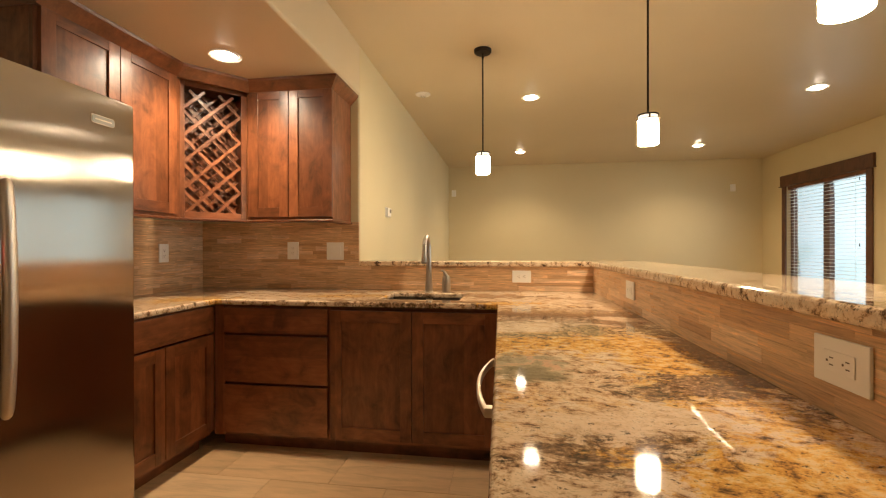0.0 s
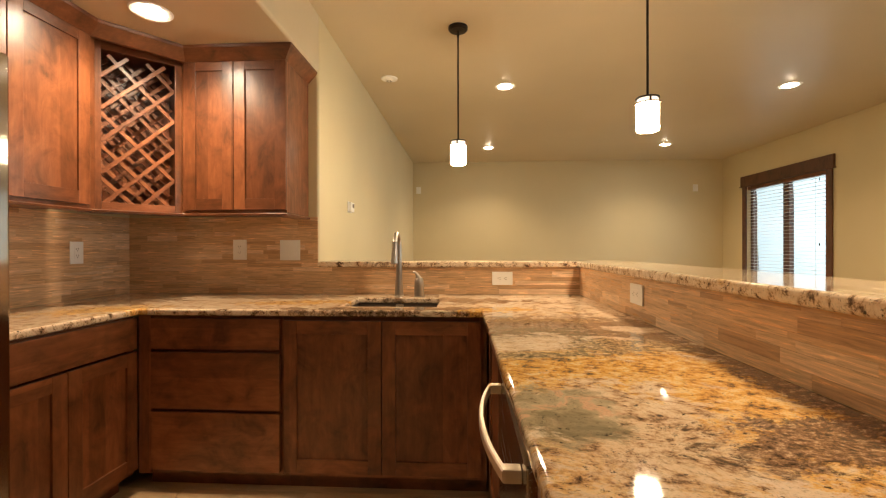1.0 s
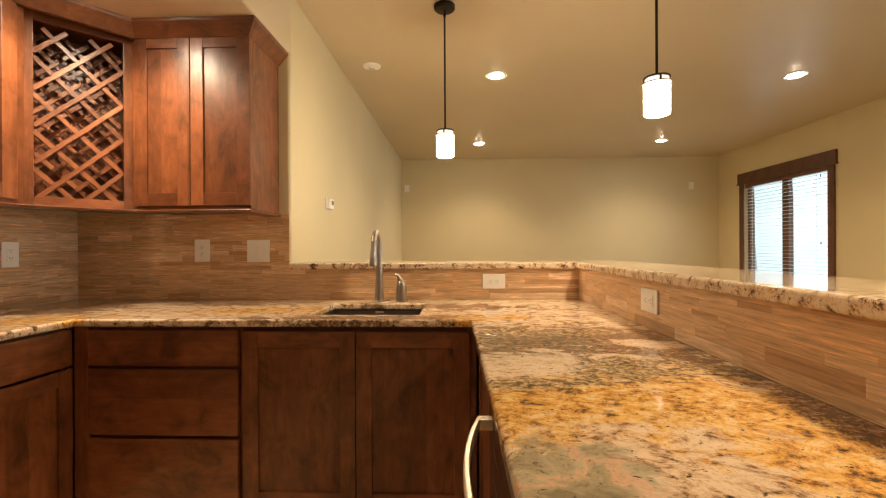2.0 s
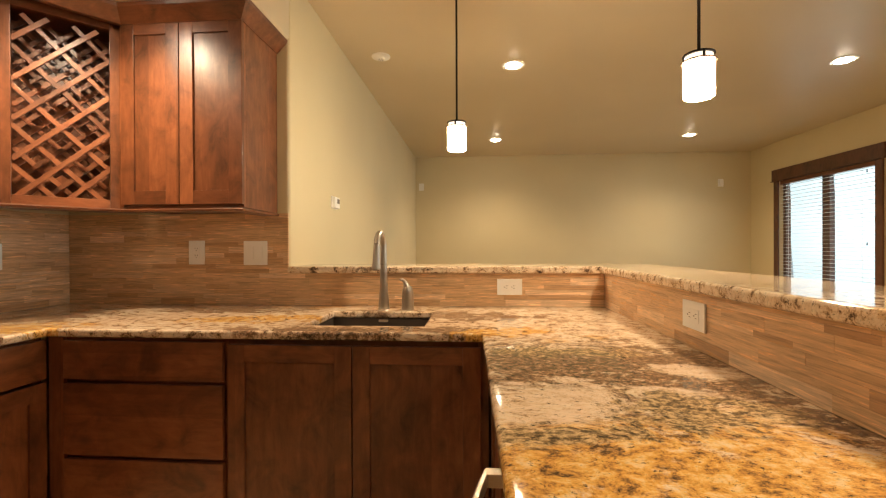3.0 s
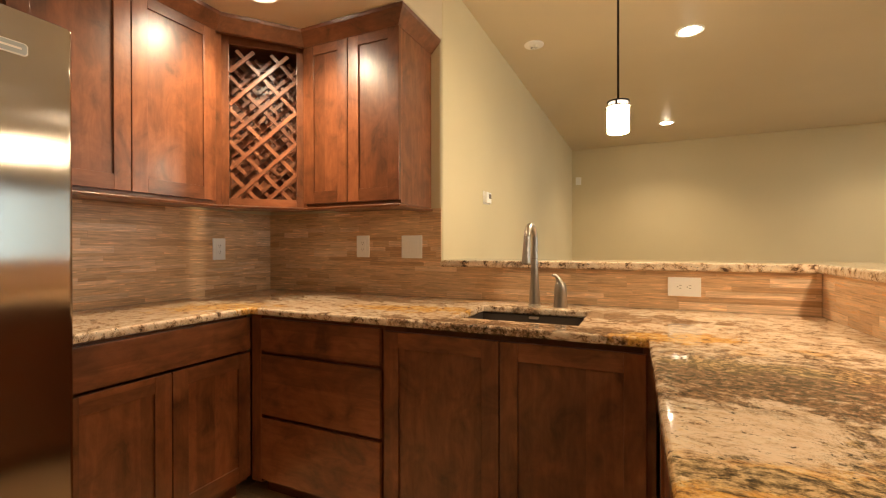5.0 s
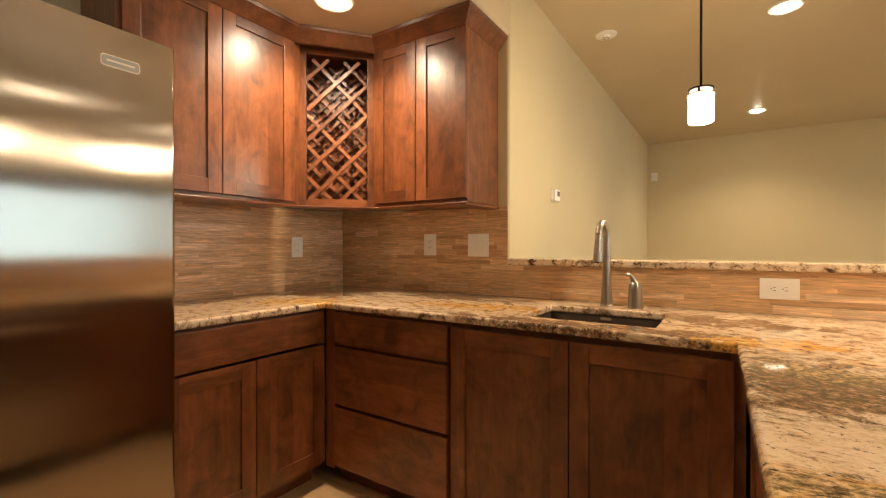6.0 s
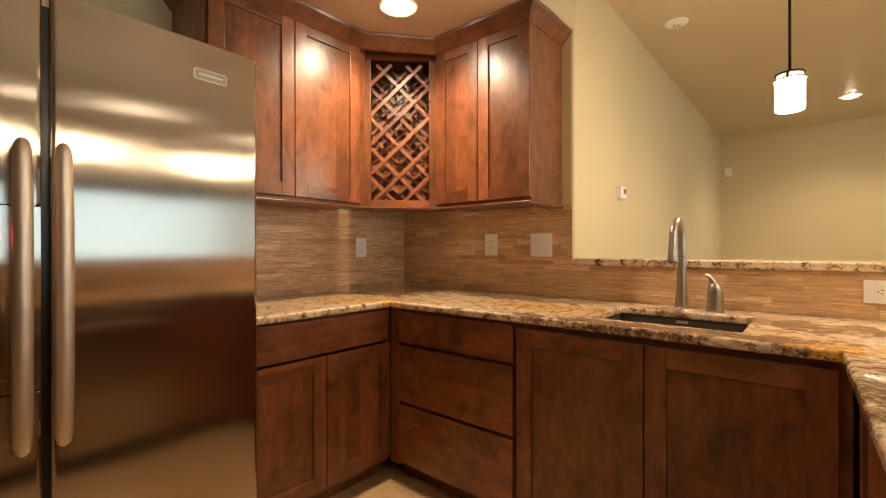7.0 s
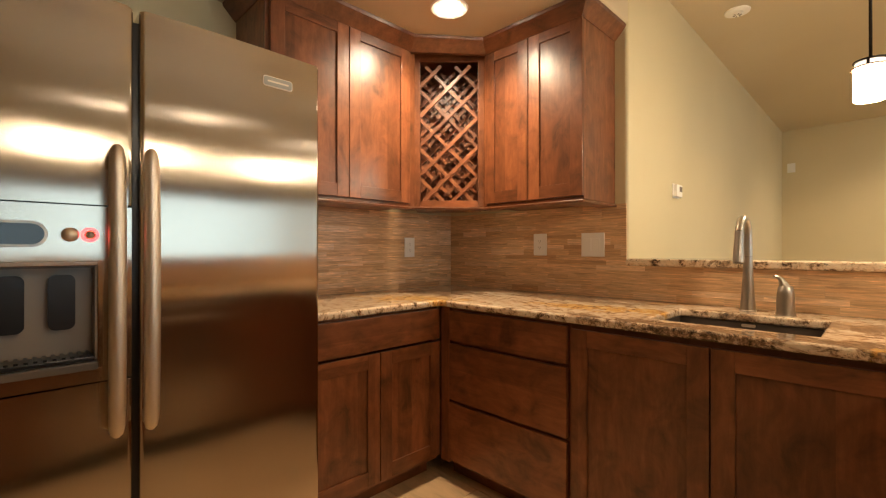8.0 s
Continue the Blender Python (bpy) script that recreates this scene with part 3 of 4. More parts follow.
def on_top(x, y):
    if SX0 < x < SX1 and SY0 < y < SY1:
        return False
    return y > EDGE_Y or x > EDGE_P or (x < EDGE_L and y > 1.752)


bm = slab(xs, ys, on_top, ZT - 0.031, ZT, 0.011, 5)
for v in bm.verts:  # the long edge runs a little out of square
    if abs(v.co.x - EDGE_P) < 0.03 and v.co.y < EDGE_Y:
        v.co.x += 0.018 * (EDGE_Y - v.co.y)
tagged(part("worktop", bm, GRANITE), "polished cream, gold and brown granite worktop", "worktop")
bw = 0.33
tagged(part("bar_top", slab([XG, XK - 0.03, XK + bw], [-0.66, YB - 0.03, YB + bw], lambda x, y: x > XK - 0.03 or y > YB - 0.03, ZB - 0.035, ZB, 0.012, 4), GRANITE_BAR), "raised polished granite bar top on the knee wall", "bar top")


# ---- refrigerator ----
def curved_door(x0, x1, z0, z1, bulge=0.007, depth=0.065, r=0.012):
    """A door leaf whose front bows out a little to -y and whose edges are rounded."""
    bm = bmesh.new()
    pts = []
    for i in range(5):
        a = math.pi / 2 * i / 4
        pts.append((x0 + r - r * math.cos(a), r - r * math.sin(a)))
    for i in range(1, 12):
        u = i / 12
        pts.append((x0 + r + (x1 - x0 - 2 * r) * u, -bulge * (1 - (2 * u - 1) ** 2)))
    for i in range(5):
        a = math.pi / 2 * i / 4
        pts.append((x1 - r + r * math.sin(a), r - r * math.cos(a)))
    pts += [(x1, depth), (x0, depth)]
    lo = [bm.verts.new((x, y, z0)) for x, y in pts]
    hi = [bm.verts.new((x, y, z1)) for x, y in pts]
    k = len(pts)
    for i in range(k):
        bm.faces.new((lo[i], lo[(i + 1) % k], hi[(i + 1) % k], hi[i]))
    bm.faces.new(lo[::-1])
    bm.faces.new(hi)
    es = [e for e in bm.edges if abs(e.verts[0].co.z - e.verts[1].co.z) < 1e-6]
    bmesh.ops.bevel(bm, geom=es, offset=0.006, segments=3, affect="EDGES", profile=0.5)
    for f in bm.faces:
        f.smooth = True
    return bm


def smooth_part(name, bm, mat, parent, label="", angle=35):
    for f in bm.faces:
        f.smooth = True
    ob = part(name, bm, mat, parent, label)
    ob.data.set_sharp_from_angle(angle=radians(angle))
    wn2 = ob.modifiers.new("normals", "WEIGHTED_NORMAL")
    wn2.weight, wn2.keep_sharp = 100, True
    return ob


def rounded_rect(x0, x1, z0, z1, y0, y1, r, seg=6):
    bm = bmesh.new()
    pts = []
    for cx, cz, s in ((x1 - r, z1 - r, 0), (x0 + r, z1 - r, 1), (x0 + r, z0 + r, 2), (x1 - r, z0 + r, 3)):
        for i in range(seg + 1):
            a = math.pi / 2 * (s + i / seg)
            pts.append((cx + r * math.cos(a), cz + r * math.sin(a)))
    a, b = [bm.verts.new((x, y0, z)) for x, z in pts], [bm.verts.new((x, y1, z)) for x, z in pts]
    k = len(pts)
    for i in range(k):
        bm.faces.new((a[i], a[(i + 1) % k], b[(i + 1) % k], b[i]))
    bm.faces.new(a)
    bm.faces.new(b)
    return bm


def refrigerator():
    f = thing("refrigerator", pose(-1.318, 0.79, 0, 0, 0, 90), "brushed stainless side-by-side refrigerator with ice and water dispenser", "refrigerator")
    H, W, mid = 1.707, 0.926, 0.424
    part("body", cube(0.006, W - 0.006, 0.085, 0.755, 0.03, H - 0.022, 0.004), GREYPL, f, "dark grey painted steel body")
    part("door_seal", cube(0.02, W - 0.02, 0.066, 0.0845, 0.07, H - 0.04), BLACK, f)
    part("toe_grille", cube(0.01, W - 0.01, 0.03, 0.06, 0.012, 0.062, 0.003), BLACK, f)
    smooth_part("fresh_food_door", curved_door(mid + 0.012, W, 0.07, H), STEEL, f)
    z0, z1 = 0.803, 1.213
    fz = smooth_part("freezer_door", curved_door(0, mid, z1 + 0.003, H), STEEL, f)
    smooth_part("lower_panel", curved_door(0, mid, 0.07, z0 - 0.003), STEEL, fz)
    part("gap_seal", cube(mid - 0.0015, mid + 0.0135, 0.016, 0.0655, 0.075, H - 0.03), BLACK, f)
    # dispenser front: a steel surround with an opening
    rx0, rx1, rz0, rz1 = 0.104, 0.354, 0.855, 1.074
    bm = slab([0.002, rx0, rx1, mid - 0.004], [z0, rz0, rz1, z1], lambda x, y: not (rx0 < x < rx1 and rz0 < y < rz1), -0.003, 0.064)
    bmesh.ops.transform(bm, matrix=Matrix(((1, 0, 0, 0), (0, 0, 1, 0), (0, 1, 0, 0), (0, 0, 0, 1))), verts=bm.verts)
    disp = part("dispenser", bm, STEEL, fz)
    part("recess_back", cube(rx0, rx1, 0.058, 0.064, rz0, rz1), RECESS, fz, "taupe grey dispenser recess")
    for a in (rx0, rx1 - 0.004):
        part("recess_side", cube(a, a + 0.004, 0.0, 0.0578, rz0, rz1), RECESS, fz)
    part("recess_top", cube(rx0 + 0.004, rx1 - 0.004, 0.0, 0.0578, rz1 - 0.004, rz1), GREYPL, fz)
    for a in (rx0 - 0.012, rx1):
        part("bezel_side", cube(a, a + 0.012, -0.009, -0.0035, rz0 - 0.02, rz1 + 0.012, 0.002), STEEL, fz)
    part("bezel_top", cube(rx0, rx1, -0.009, -0.0035, rz1, rz1 + 0.012, 0.002), STEEL, fz)
    part("bezel_lip", cube(rx0, rx1, -0.018, -0.0035, rz0 - 0.02, rz0 - 0.002, 0.003), GREYPL, fz)
    bm = cube(rx0 + 0.006, rx1 - 0.006, -0.012, 0.056, rz0 + 0.0005, rz0 + 0.010, 0.002)
    part("drip_tray", bm, BLACK, fz)
    for i in range(15):
        x = rx0 + 0.018 + i * 0.0153
        part("tray_slat", cube(x, x + 0.007, -0.008, 0.05, rz0 + 0.0102, rz0 + 0.015), BLACK, fz)
    for cx in (0.207, 0.293):
        p = part("paddle", rounded_rect(cx - 0.024, cx + 0.024, rz0 + 0.072, rz1 - 0.02, 0.030, 0.040, 0.015), BLACK, fz, "black dispenser paddle")
    part("display", rounded_rect(0.140, 0.262, 1.123, 1.168, -0.012, -0.004, 0.0224), GLOSS, fz, "oval glossy black display")
    part("display_ring", rounded_rect(0.134, 0.268, 1.117, 1.174, -0.008, -0.0035, 0.0284), NICKEL, fz)
    part("lock_button", lathe(bmesh.new(), [(0.0, 0.006), (0.012, 0.005), (0.016, 0.0), (0.016, -0.006)], 20), HANDLE, fz).matrix_basis = pose(0.305, -0.010, 1.1455, 90)
    part("light_button", lathe(bmesh.new(), [(0.0, 0.006), (0.008, 0.005), (0.010, 0.0), (0.010, -0.006)], 20), HANDLE, fz).matrix_basis = pose(0.340, -0.010, 1.1455, 90)
    part("button_ring", lathe(bmesh.new(), [(0.0105, 0.002), (0.016, 0.002), (0.017, -0.006), (0.0105, -0.006)], 24), glow("red_glow", (1.0, 0.05, 0.06), 1.6), fz, "red lit ring").matrix_basis = pose(0.340, -0.008, 1.1455, 90)
    for x, nm in ((mid - 0.038, "handle"), (mid + 0.030, "handle")):
        bm = bmesh.new()
        zs = [0.674, 0.681, 0.699, 0.745, 0.86, 1.01, 1.17, 1.28, 1.331, 1.349, 1.357]
        pts = []
        for z in zs:
            u = (z - 1.01) / 0.356
            pts.append((x, -0.052 + 0.016 * u * u, z))
        rad = [0.006, 0.0125, 0.0160, 0.0172, 0.0175, 0.0175, 0.0175, 0.0172, 0.0160, 0.0125, 0.006]
        sweep(bm, pts, rad, 16)
        for z in (0.70, 1.32):
            bx(bm, x - 0.011, x + 0.011, -0.034, 0.004, z - 0.016, z + 0.016, 0.003)
        smooth_part(nm, bm, HANDLE, f, "pale satin metal bar handle")
    # badge: raised rim and unreadable lettering as one bar
    bx0, bx1, bz0, bz1 = 0.741, 0.826, 1.602, 1.627
    b = part("badge", rounded_rect(bx0, bx1, bz0, bz1, -0.0100, 0.004, 0.006), BADGE, f, "small oblong maker's badge")
    part("badge_rim", rounded_rect(bx0 - 0.003, bx1 + 0.003, bz0 - 0.003, bz1 + 0.003, -0.0082, 0.004, 0.008), HANDLE, b)
    part("badge_bar", cube(bx0 + 0.010, bx1 - 0.010, -0.0106, -0.0101, bz0 + 0.010, bz1 - 0.010), HANDLE, b)
    for x in (0.05, W - 0.05):
        part("hinge_cover", cube(x - 0.04, x + 0.04, 0.03, 0.13, H + 0.001, H + 0.016, 0.004), GREYPL, f)
    return f


refrigerator()


# ---- dishwasher ----
def dishwasher():
    d = thing("dishwasher", pose(0.100, 1.838, 0, 0, 0, -90), "stainless dishwasher with a bowed bar handle under the granite", "dishwasher")
    W, top = 0.60, ZT - 0.045
    part("body", cube(0.004, W - 0.004, 0.03, 0.56, 0.10, top, 0.002), GREYPL, d)
    smooth_part("door", cube(0.004, W - 0.004, 0.0, 0.029, 0.115, top - 0.035, 0.004), STEEL_X, d, "brushed steel door")
    part("control_strip", cube(0.004, W - 0.004, -0.004, 0.029, top - 0.032, top, 0.004), NICKEL, d)
    part("toe_panel", cube(0.004, W - 0.004, 0.07, 0.085, 0.0, 0.098), BLACK, d)
    z, half = top - 0.075, 0.235
    bm = bmesh.new()
    rings = []
    for i in range(25):
        u = i / 24 * 2 - 1
        y = -0.030 - 0.034 * (1 - u * u)
        rings.append([bm.verts.new((W / 2 + u * (half + 0.012), y + dy, z + dz)) for dy, dz in ((-0.006, -0.009), (-0.006, 0.009), (-0.003, 0.012), (0.004, 0.012), (0.006, 0.009), (0.006, -0.009), (0.004, -0.012), (-0.003, -0.012))])
    for a, b in zip(rings, rings[1:]):
        for k in range(8):
            bm.faces.new((a[k], a[(k + 1) % 8], b[(k + 1) % 8], b[k]))
    bm.faces.new(rings[0])
    bm.faces.new(rings[-1])
    for x in (W / 2 - half, W / 2 + half):
        bx(bm, x - 0.013, x + 0.013, -0.034, -0.001, z - 0.0125, z + 0.0125, 0.003)
    smooth_part("handle", bm, HANDLE, d, "pale satin bowed bar handle")
    return d


STEEL_X = brushed("dishwasher_steel", (0.52, 0.49, 0.45), 0.22, "x")
dishwasher()


# ---- sink, tap and soap pump ----
def sink():
    s = thing("sink", pose((SX0 + SX1) / 2, (SY0 + SY1) / 2, ZT - 0.032), "dark brown composite undermount sink in the granite", "sink")
    a, b = (SX1 - SX0) / 2 + 0.006, (SY1 - SY0) / 2 + 0.006
    bm = bmesh.new()
    bx(bm, -a - 0.014, -a, -b - 0.014, b + 0.014, -0.19, -0.001)
    bx(bm, a, a + 0.014, -b - 0.014, b + 0.014, -0.19, -0.001)
    bx(bm, -a, a, -b - 0.014, -b, -0.19, -0.001)
    bx(bm, -a, a, b, b + 0.014, -0.19, -0.001)
    bx(bm, -a, a, -b, b, -0.204, -0.19)
    part("bowl", bm, SINK, s)
    part("overflow", rounded_rect(-0.022, 0.022, -0.0165, -0.0055, b - 0.007, b - 0.0005, 0.004), HANDLE, s, "small bright overflow slot")
    part("drain", lathe(bmesh.new(), [(0.0, 0.001), (0.03, 0.001), (0.045, 0.004), (0.05, 0.0)], 24, (0, 0, -0.19)), NICKEL, s)
    return s


sink()


def faucet():
    f = thing("faucet", pose(-0.400, 3.072, ZT, 0, 0, -2), "brushed nickel pull-down kitchen faucet", "faucet")
    smooth_part("base", lathe(bmesh.new(), [(0, 0), (0.029, 0), (0.029, 0.004), (0.0265, 0.007), (0.0255, 0.02), (0.0215, 0.075), (0.018, 0.13), (0.0165, 0.19), (0, 0.19)], 28), NICKEL, f)
    R, zc = 0.062, 0.300
    pts, rad = [(0, 0, 0.185), (0, 0, 0.24), (0, 0, 0.28)], [0.0165, 0.0155, 0.015]
    for i in range(15):
        a = math.pi * 0.94 * i / 14
        pts.append((0, -R + R * math.cos(a), zc + R * math.sin(a)))
        rad.append(0.0148)
    smooth_part("spout", sweep(bmesh.new(), pts, rad, 18), NICKEL, f)
    e = pts[-1]
    pts = [e, (0, e[1] - 0.004, e[2] - 0.03), (0, e[1] - 0.010, e[2] - 0.075), (0, e[1] - 0.014, e[2] - 0.112), (0, e[1] - 0.0145, e[2] - 0.117)]
    sp = smooth_part("spray_head", sweep(bmesh.new(), pts, [0.0150, 0.0155, 0.0175, 0.0200, 0.018], 20), NICKEL, f)
    part("spray_face", cyl(bmesh.new(), (0, e[1] - 0.0146, e[2] - 0.1172), (0, e[1] - 0.0148, e[2] - 0.1195), 0.016), BLACK, sp)
    part("seam", lathe(bmesh.new(), [(0.0, 0.0), (0.0163, 0.0), (0.0163, 0.0016), (0.0, 0.0016)], 24, (0, 0, 0.215)), GREYPL, f)
    return f


faucet()


def soap_pump():
    s = thing("soap_dispenser", pose(-0.279, 3.050, ZT), "brushed nickel soap pump beside the faucet", "soap dispenser")
    smooth_part("base", lathe(bmesh.new(), [(0, 0), (0.031, 0), (0.031, 0.004), (0.029, 0.008), (0.0285, 0.05), (0.0265, 0.085), (0.0255, 0.0855), (0.0245, 0.098), (0.018, 0.110), (0.0, 0.112)], 26), NICKEL, s)
    pts = [(0, 0, 0.095), (-0.007, -0.004, 0.117), (-0.014, -0.009, 0.134), (-0.023, -0.016, 0.143), (-0.032, -0.022, 0.1425)]
    smooth_part("nozzle", sweep(bmesh.new(), pts, [0.019, 0.0135, 0.0085, 0.0065, 0.006], 14), NICKEL, s)
    return s


soap_pump()


# ---- lamps ----
def can_light(x, y, z, watts, beam):
    c = thing("recessed_light", pose(x, y, z), "lit recessed ceiling light with a white trim ring", "ceiling light", "recessed lights")
    smooth_part("trim_ring", lathe(bmesh.new(), [(0.060, -0.0005), (0.063, -0.004), (0.084, -0.006), (0.090, -0.0005)], 40), WHITE, c)
    part("lens", lathe(bmesh.new(), [(0.0, -0.018), (0.030, -0.016), (0.050, -0.009), (0.0595, -0.001)], 32), BULB, c, "glowing frosted lens")
    lamp = bpy.data.lights.new("spot", "SPOT")
    lamp.energy, lamp.color, lamp.spot_size, lamp.spot_blend, lamp.shadow_soft_size = watts, WARM, radians(beam), 0.8, 0.06
    ob = new("spot", lamp)
    ob.matrix_world = look((x, y, z - 0.02), (x, y, 0))
    return c


# The last can is out of view: an assumed weak fill for the kitchen.
for x, y, z, k in ((0.339, 4.448, ZC, 1), (0.302, 6.83, ZC, 1), (2.762, 6.789, ZC, 1), (2.866, 4.571, ZC, 1), (2.87, 2.30, ZC, 1), (-1.450, 2.455, ZK, 0.84), (-1.450, 0.35, ZK, 0.1)):
    can_light(x, y, z, CAN_W * k, 138 if z == ZC else 152)


def pendant():
    p = thing("pendant_lamp", pose(-0.057, 3.38, ZC), "lit pendant lamp with opal glass cylinder on a dark rod", "pendant lamp", "pendants over the bar")
    zb = 1.694 - ZC
    smooth_part("canopy", lathe(bmesh.new(), [(0, -0.03), (0.02, -0.029), (0.055, -0.026), (0.063, -0.018), (0.064, -0.0005), (0, -0.0005)], 32), BRONZE, p)
    part("rod", cyl(bmesh.new(), (0, 0, zb + 0.157), (0, 0, -0.028), 0.0055, seg=12), BRONZE, p)
    part("rod_joint", cyl(bmesh.new(), (0, 0, -0.065), (0, 0, -0.05), 0.008, seg=12), BRONZE, p)
    smooth_part("shade", lathe(bmesh.new(), [(0.0, 0.004), (0.044, 0.0), (0.0495, 0.003), (0.0505, 0.008), (0.0505, 0.122), (0.048, 0.124), (0.0, 0.124)], 40, (0, 0, zb)), OPAL, p, "white opal glass cylinder, lit from inside")
    smooth_part("lower_ring", lathe(bmesh.new(), [(0.047, 0.125), (0.058, 0.125), (0.059, 0.1275), (0.058, 0.13), (0.045, 0.13), (0.045, 0.125), (0.047, 0.125)], 40, (0, 0, zb)), COPPER, p)
    part("neck_glass", lathe(bmesh.new(), [(0.0, 0.131), (0.046, 0.131), (0.046, 0.149), (0.0, 0.149)], 32, (0, 0, zb)), NECK, p)
    smooth_part("upper_ring", lathe(bmesh.new(), [(0.0, 0.15), (0.052, 0.15), (0.053, 0.153), (0.052, 0.156), (0.0, 0.157)], 40, (0, 0, zb)), BRONZE, p)
    for a in (0.4, 0.4 + 2.094, 0.4 + 4.188):
        x, y = 0.0485 * math.cos(a), 0.0485 * math.sin(a)
        part("strap", cyl(bmesh.new(), (x, y, zb + 0.1295), (x, y, zb + 0.151), 0.0048, seg=8), BRONZE, p)
    return p


first = pendant()
PENDANTS = ((-0.057, 3.38), (0.845, 2.615), (0.895, 1.34))
for x, y in PENDANTS[1:]:
    copy_thing(first, pose(x, y, ZC))
for x, y in PENDANTS:
    lamp = bpy.data.lights.new("pendant_light", "SPOT")
    lamp.energy, lamp.color, lamp.spot_size, lamp.spot_blend, lamp.shadow_soft_size = PENDANT_W, WARM, radians(118), 0.7, 0.045
    ob = new("pendant_light", lamp)
    ob.matrix_world = look((x, y, 1.690), (x, y, 0))

sd = thing("smoke_detector", pose(-0.660, 4.205, ZC), "round white smoke detector on the ceiling", "smoke detector")
smooth_part("base", lathe(bmesh.new(), [(0.0, -0.014), (0.05, -0.013), (0.068, -0.008), (0.07, -0.0005), (0, -0.0005)], 32), WHITE, sd)
smooth_part("sensor", lathe(bmesh.new(), [(0.0, -0.026), (0.022, -0.025), (0.032, -0.016), (0.034, -0.012)], 24), WHITE, sd)
for i in range(6):
    a = i * math.pi / 3
    ob = part("slot", cube(0.012, 0.024, -0.003, 0.003, -0.0268, -0.0255), BLACK, sd)
    ob.matrix_basis = pose(0, 0, 0, 0, 0, math.degrees(a))


# ---- plates on the walls ----
def plate(name, m, w, h, label, category, kind):
    """A cover plate; its back lies at y = 0, its face looks to -y."""
    p = thing(name, m, label, category, "wall plates")
    part("cover", bx(bmesh.new(), -w / 2, w / 2, -0.0065, -0.0005, -h / 2, h / 2, 0.002), WHITE, p)
    if kind == "switch":
        for x in (-0.024, 0.024):
            part("rocker", cube(x - 0.017, x + 0.017, -0.0105, -0.0067, -0.034, 0.034, 0.0015), WHITE, p)
    if kind.startswith("socket"):
        t = kind.endswith("flat")
        bm = bx(bmesh.new(), *((-0.035, 0.035, -0.0085, -0.0067, -0.018, 0.018) if t else (-0.018, 0.018, -0.0085, -0.0067, -0.035, 0.035)), 0.001)
        part("insert", bm, WHITE, p)
        for s in (-0.018, 0.018):
            bm = bmesh.new()
            for d in (-0.006, 0.006):
                a = (s + 0.003, d) if t else (d, s + 0.003)
                e = (0.004, 0.001) if t else (0.001, 0.004)
                bx(bm, a[0] - e[0], a[0] + e[0], -0.0092, -0.0086, a[1] - e[1], a[1] + e[1])
            c = (s - 0.007, 0) if t else (0, s - 0.007)
            cyl(bm, (c[0], -0.0092, c[1]), (c[0], -0.0086, c[1]), 0.0022, seg=10)
            part("socket_slots", bm, SLOT, p)
    return p


TILE = 0.011
plate("outlet", pose(-1.416, YB - TILE, 1.141), 0.086, 0.125, "white upright power outlet on the tiled wall", "outlet", "socket")
plate("light_switch", pose(-1.096, YB - TILE, 1.138), 0.127, 0.125, "white double rocker switch on the tiled wall", "switch", "switch")
plate("outlet", pose(XL + TILE, 2.792, 1.127, 0, 0, 90), 0.080, 0.122, "white upright power outlet on the tiled wall", "outlet", "socket")
plate("outlet", pose(0.212, YB - TILE, 0.966), 0.123, 0.080, "white level power outlet under the bar", "outlet", "socket_flat")
plate("outlet", pose(XK - TILE, 2.285, 0.966, 0, 0, -90), 0.127, 0.080, "white level power outlet under the bar", "outlet", "socket_flat")
plate("outlet", pose(XK - TILE, 1.020, 0.964, 0, 0, -90), 0.123, 0.080, "white level power outlet under the bar", "outlet", "socket_flat")
th = plate("thermostat", pose(XG, 3.885, 1.469, 0, 0, 90), 0.115, 0.085, "small white thermostat with grey display", "thermostat", "")
part("cover_box", cube(-0.05, 0.05, -0.026, -0.0067, -0.037, 0.037, 0.003), WHITE, th)
part("readout", cube(-0.005, 0.042, -0.0272, -0.0262, -0.005, 0.026), GREYPL, th)
for x in (-0.826, 3.713):
    sn = plate("wall_sensor", pose(x, YF, 2.125), 0.08, 0.115, "small white sensor box high on the wall", "sensor", "")
    part("sensor_lens", cube(-0.03, 0.03, -0.03, -0.0067, -0.045, 0.045, 0.004), WHITE, sn)

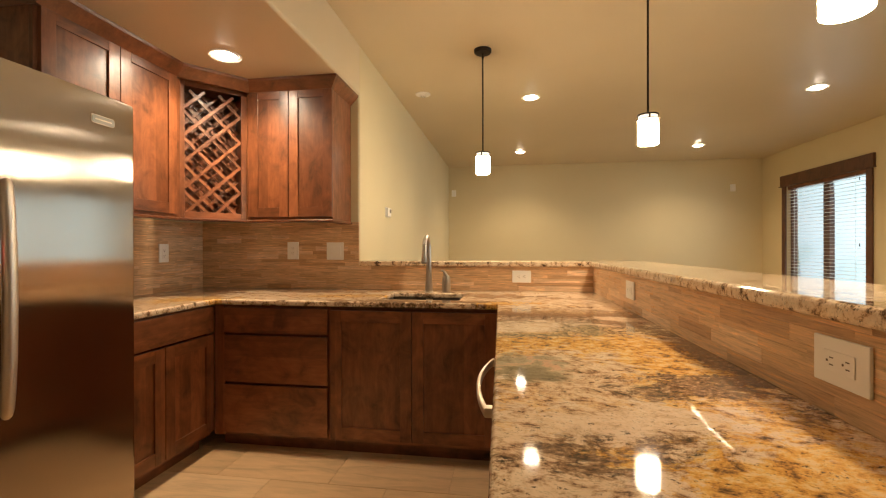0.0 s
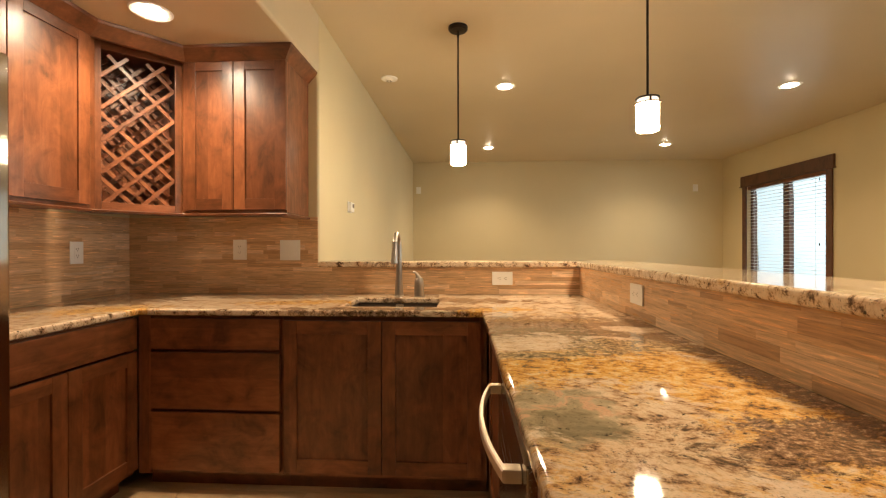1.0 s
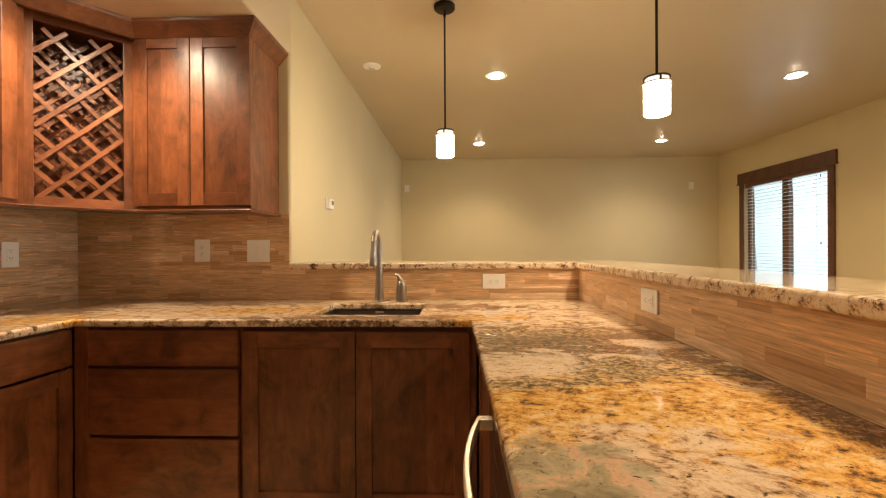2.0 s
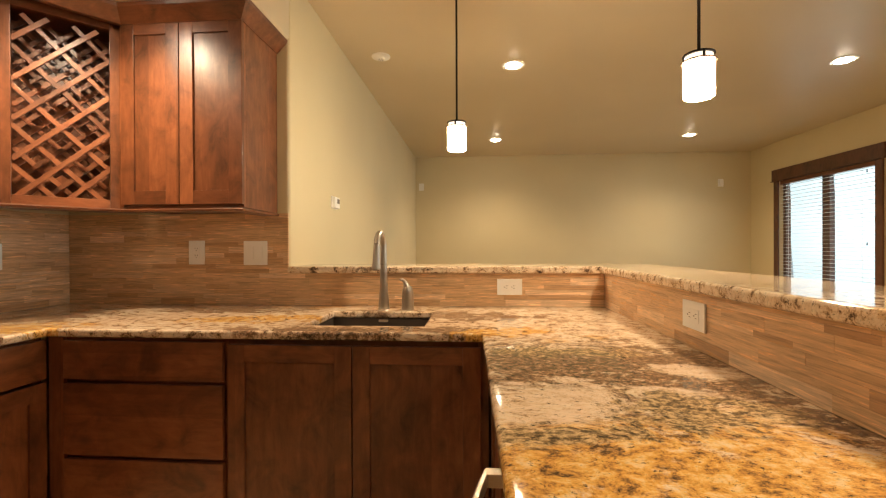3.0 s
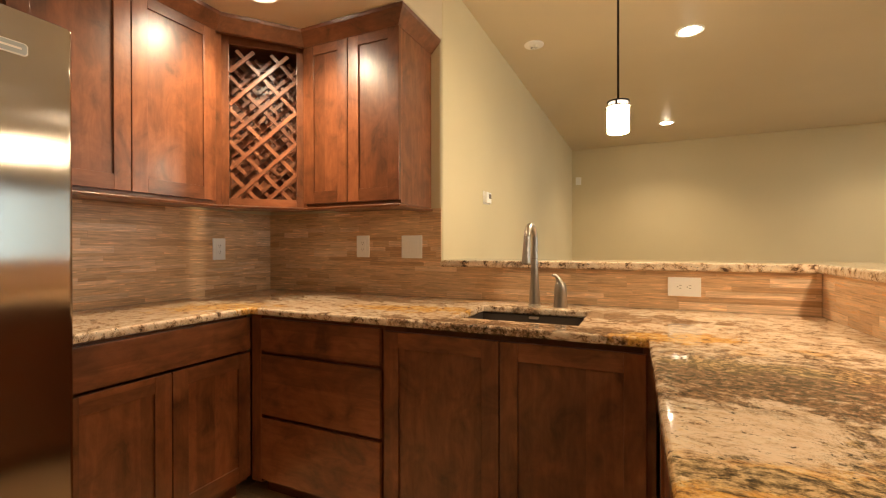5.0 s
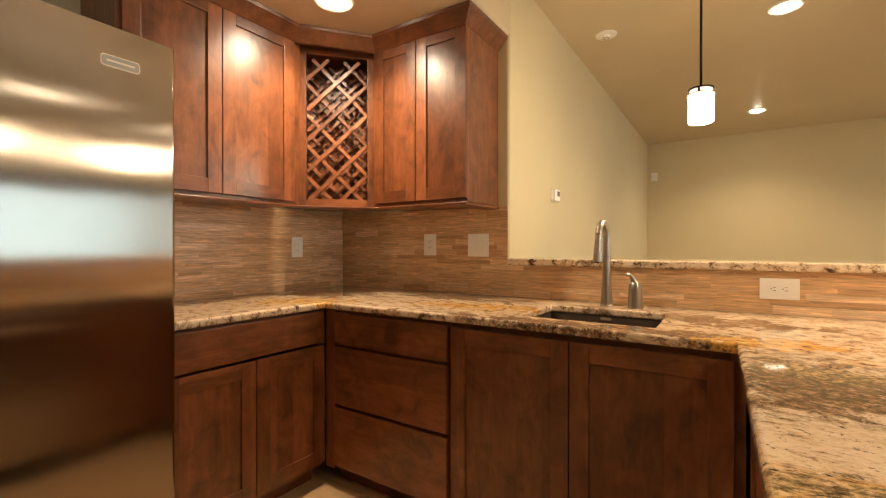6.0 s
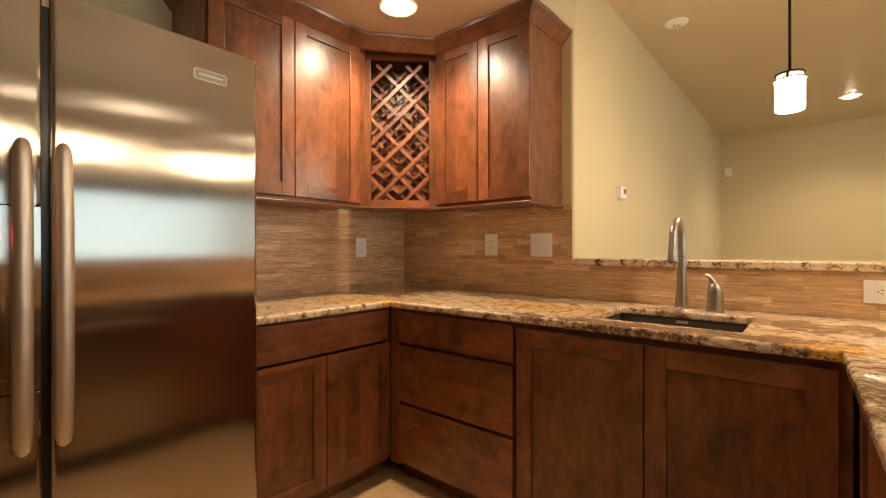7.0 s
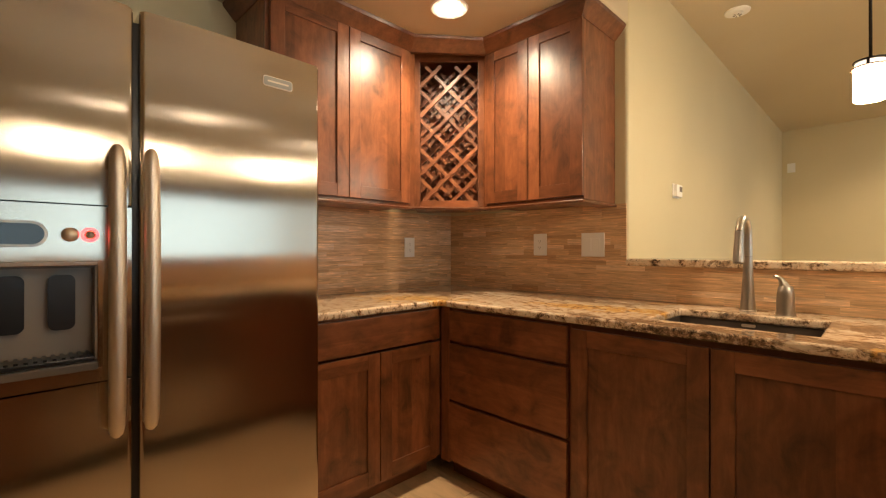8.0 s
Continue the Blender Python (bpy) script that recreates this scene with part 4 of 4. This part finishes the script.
# ---- tiles: strips on the walls, slabs on the floor ----
bm = cube(-0.5, 0.5, -0.5, 0.5, -0.5, 0.5)
STRIP_MESH = mesh_of("strip", bm, STRIP)
bm = cube(-0.5, 0.5, -0.5, 0.5, -0.5, 0.5)
SLAB_MESH = mesh_of("floor_tile", bm, FLOOR_STONE)
rnd = random.Random(5)


def strips(name, m, w, z0, z1, label):
    """Rows of sawn stone strips of several heights and lengths; the wall's face is at y = 0 and the strips stand out to -y."""
    s = tagged(part(name, cube(0, w, -0.006, -0.0005, z0, z1), GROUT), label, "backsplash", kind="structure")
    s.matrix_world = m
    z = z0 + 0.001
    while z < z1 - 0.006:
        h = rnd.choice((0.015, 0.024, 0.024, 0.033, 0.033))
        h = min(h, z1 - z)
        x = -rnd.uniform(0, 0.2)
        while x < w:
            l = rnd.choice((0.12, 0.18, 0.24, 0.30, 0.36)) * rnd.uniform(0.9, 1.1)
            a, b = max(x, 0), min(x + l, w)
            if b - a > 0.008:
                t = new("strip", STRIP_MESH)
                t.parent = s
                d = 0.0044 + rnd.uniform(0, 0.0006)
                t.matrix_basis = Matrix.LocRotScale(((a + b) / 2, -0.006 - d / 2 + 0.0005, z + h / 2), None, (b - a - 0.0004, d, h - 0.0004))
            x += l
        z += h
    return s


strips("backsplash", pose(XL, YB, 0), XK - XL - 0.012, ZT, ZB - 0.036, "band of thin brown travertine strips behind the worktop")
strips("backsplash", pose(XL, YB, 0), XG - XL - 0.004, ZB - 0.036, 1.344, "backsplash of thin brown travertine strips")
strips("backsplash", pose(XL, 1.70, 0, 0, 0, 90), YB - 1.70 - 0.013, ZT, 1.344, "backsplash of thin brown travertine strips")
strips("backsplash", pose(XK, YB - 0.0005, 0, 0, 0, -90), 3.70, ZT, ZB - 0.036, "low band of brown travertine strips under the bar")

row, y = 0, 2.835
while y > YN:
    x = -1.345 + (0.0 if row % 2 else 0.298) - 1.2
    while x < 0.75:
        a, b = max(x, XL), min(x + 0.597, 0.70)
        if b - a > 0.02:
            t = new("floor_tile", SLAB_MESH)
            t.parent = floor_ob
            t.matrix_basis = Matrix.LocRotScale(((a + b) / 2, y - 0.149, -0.005), None, (b - a - 0.003, 0.295, 0.010 + rnd.uniform(-0.0006, 0.0006)))
        x += 0.597
    y -= 0.298
    row += 1
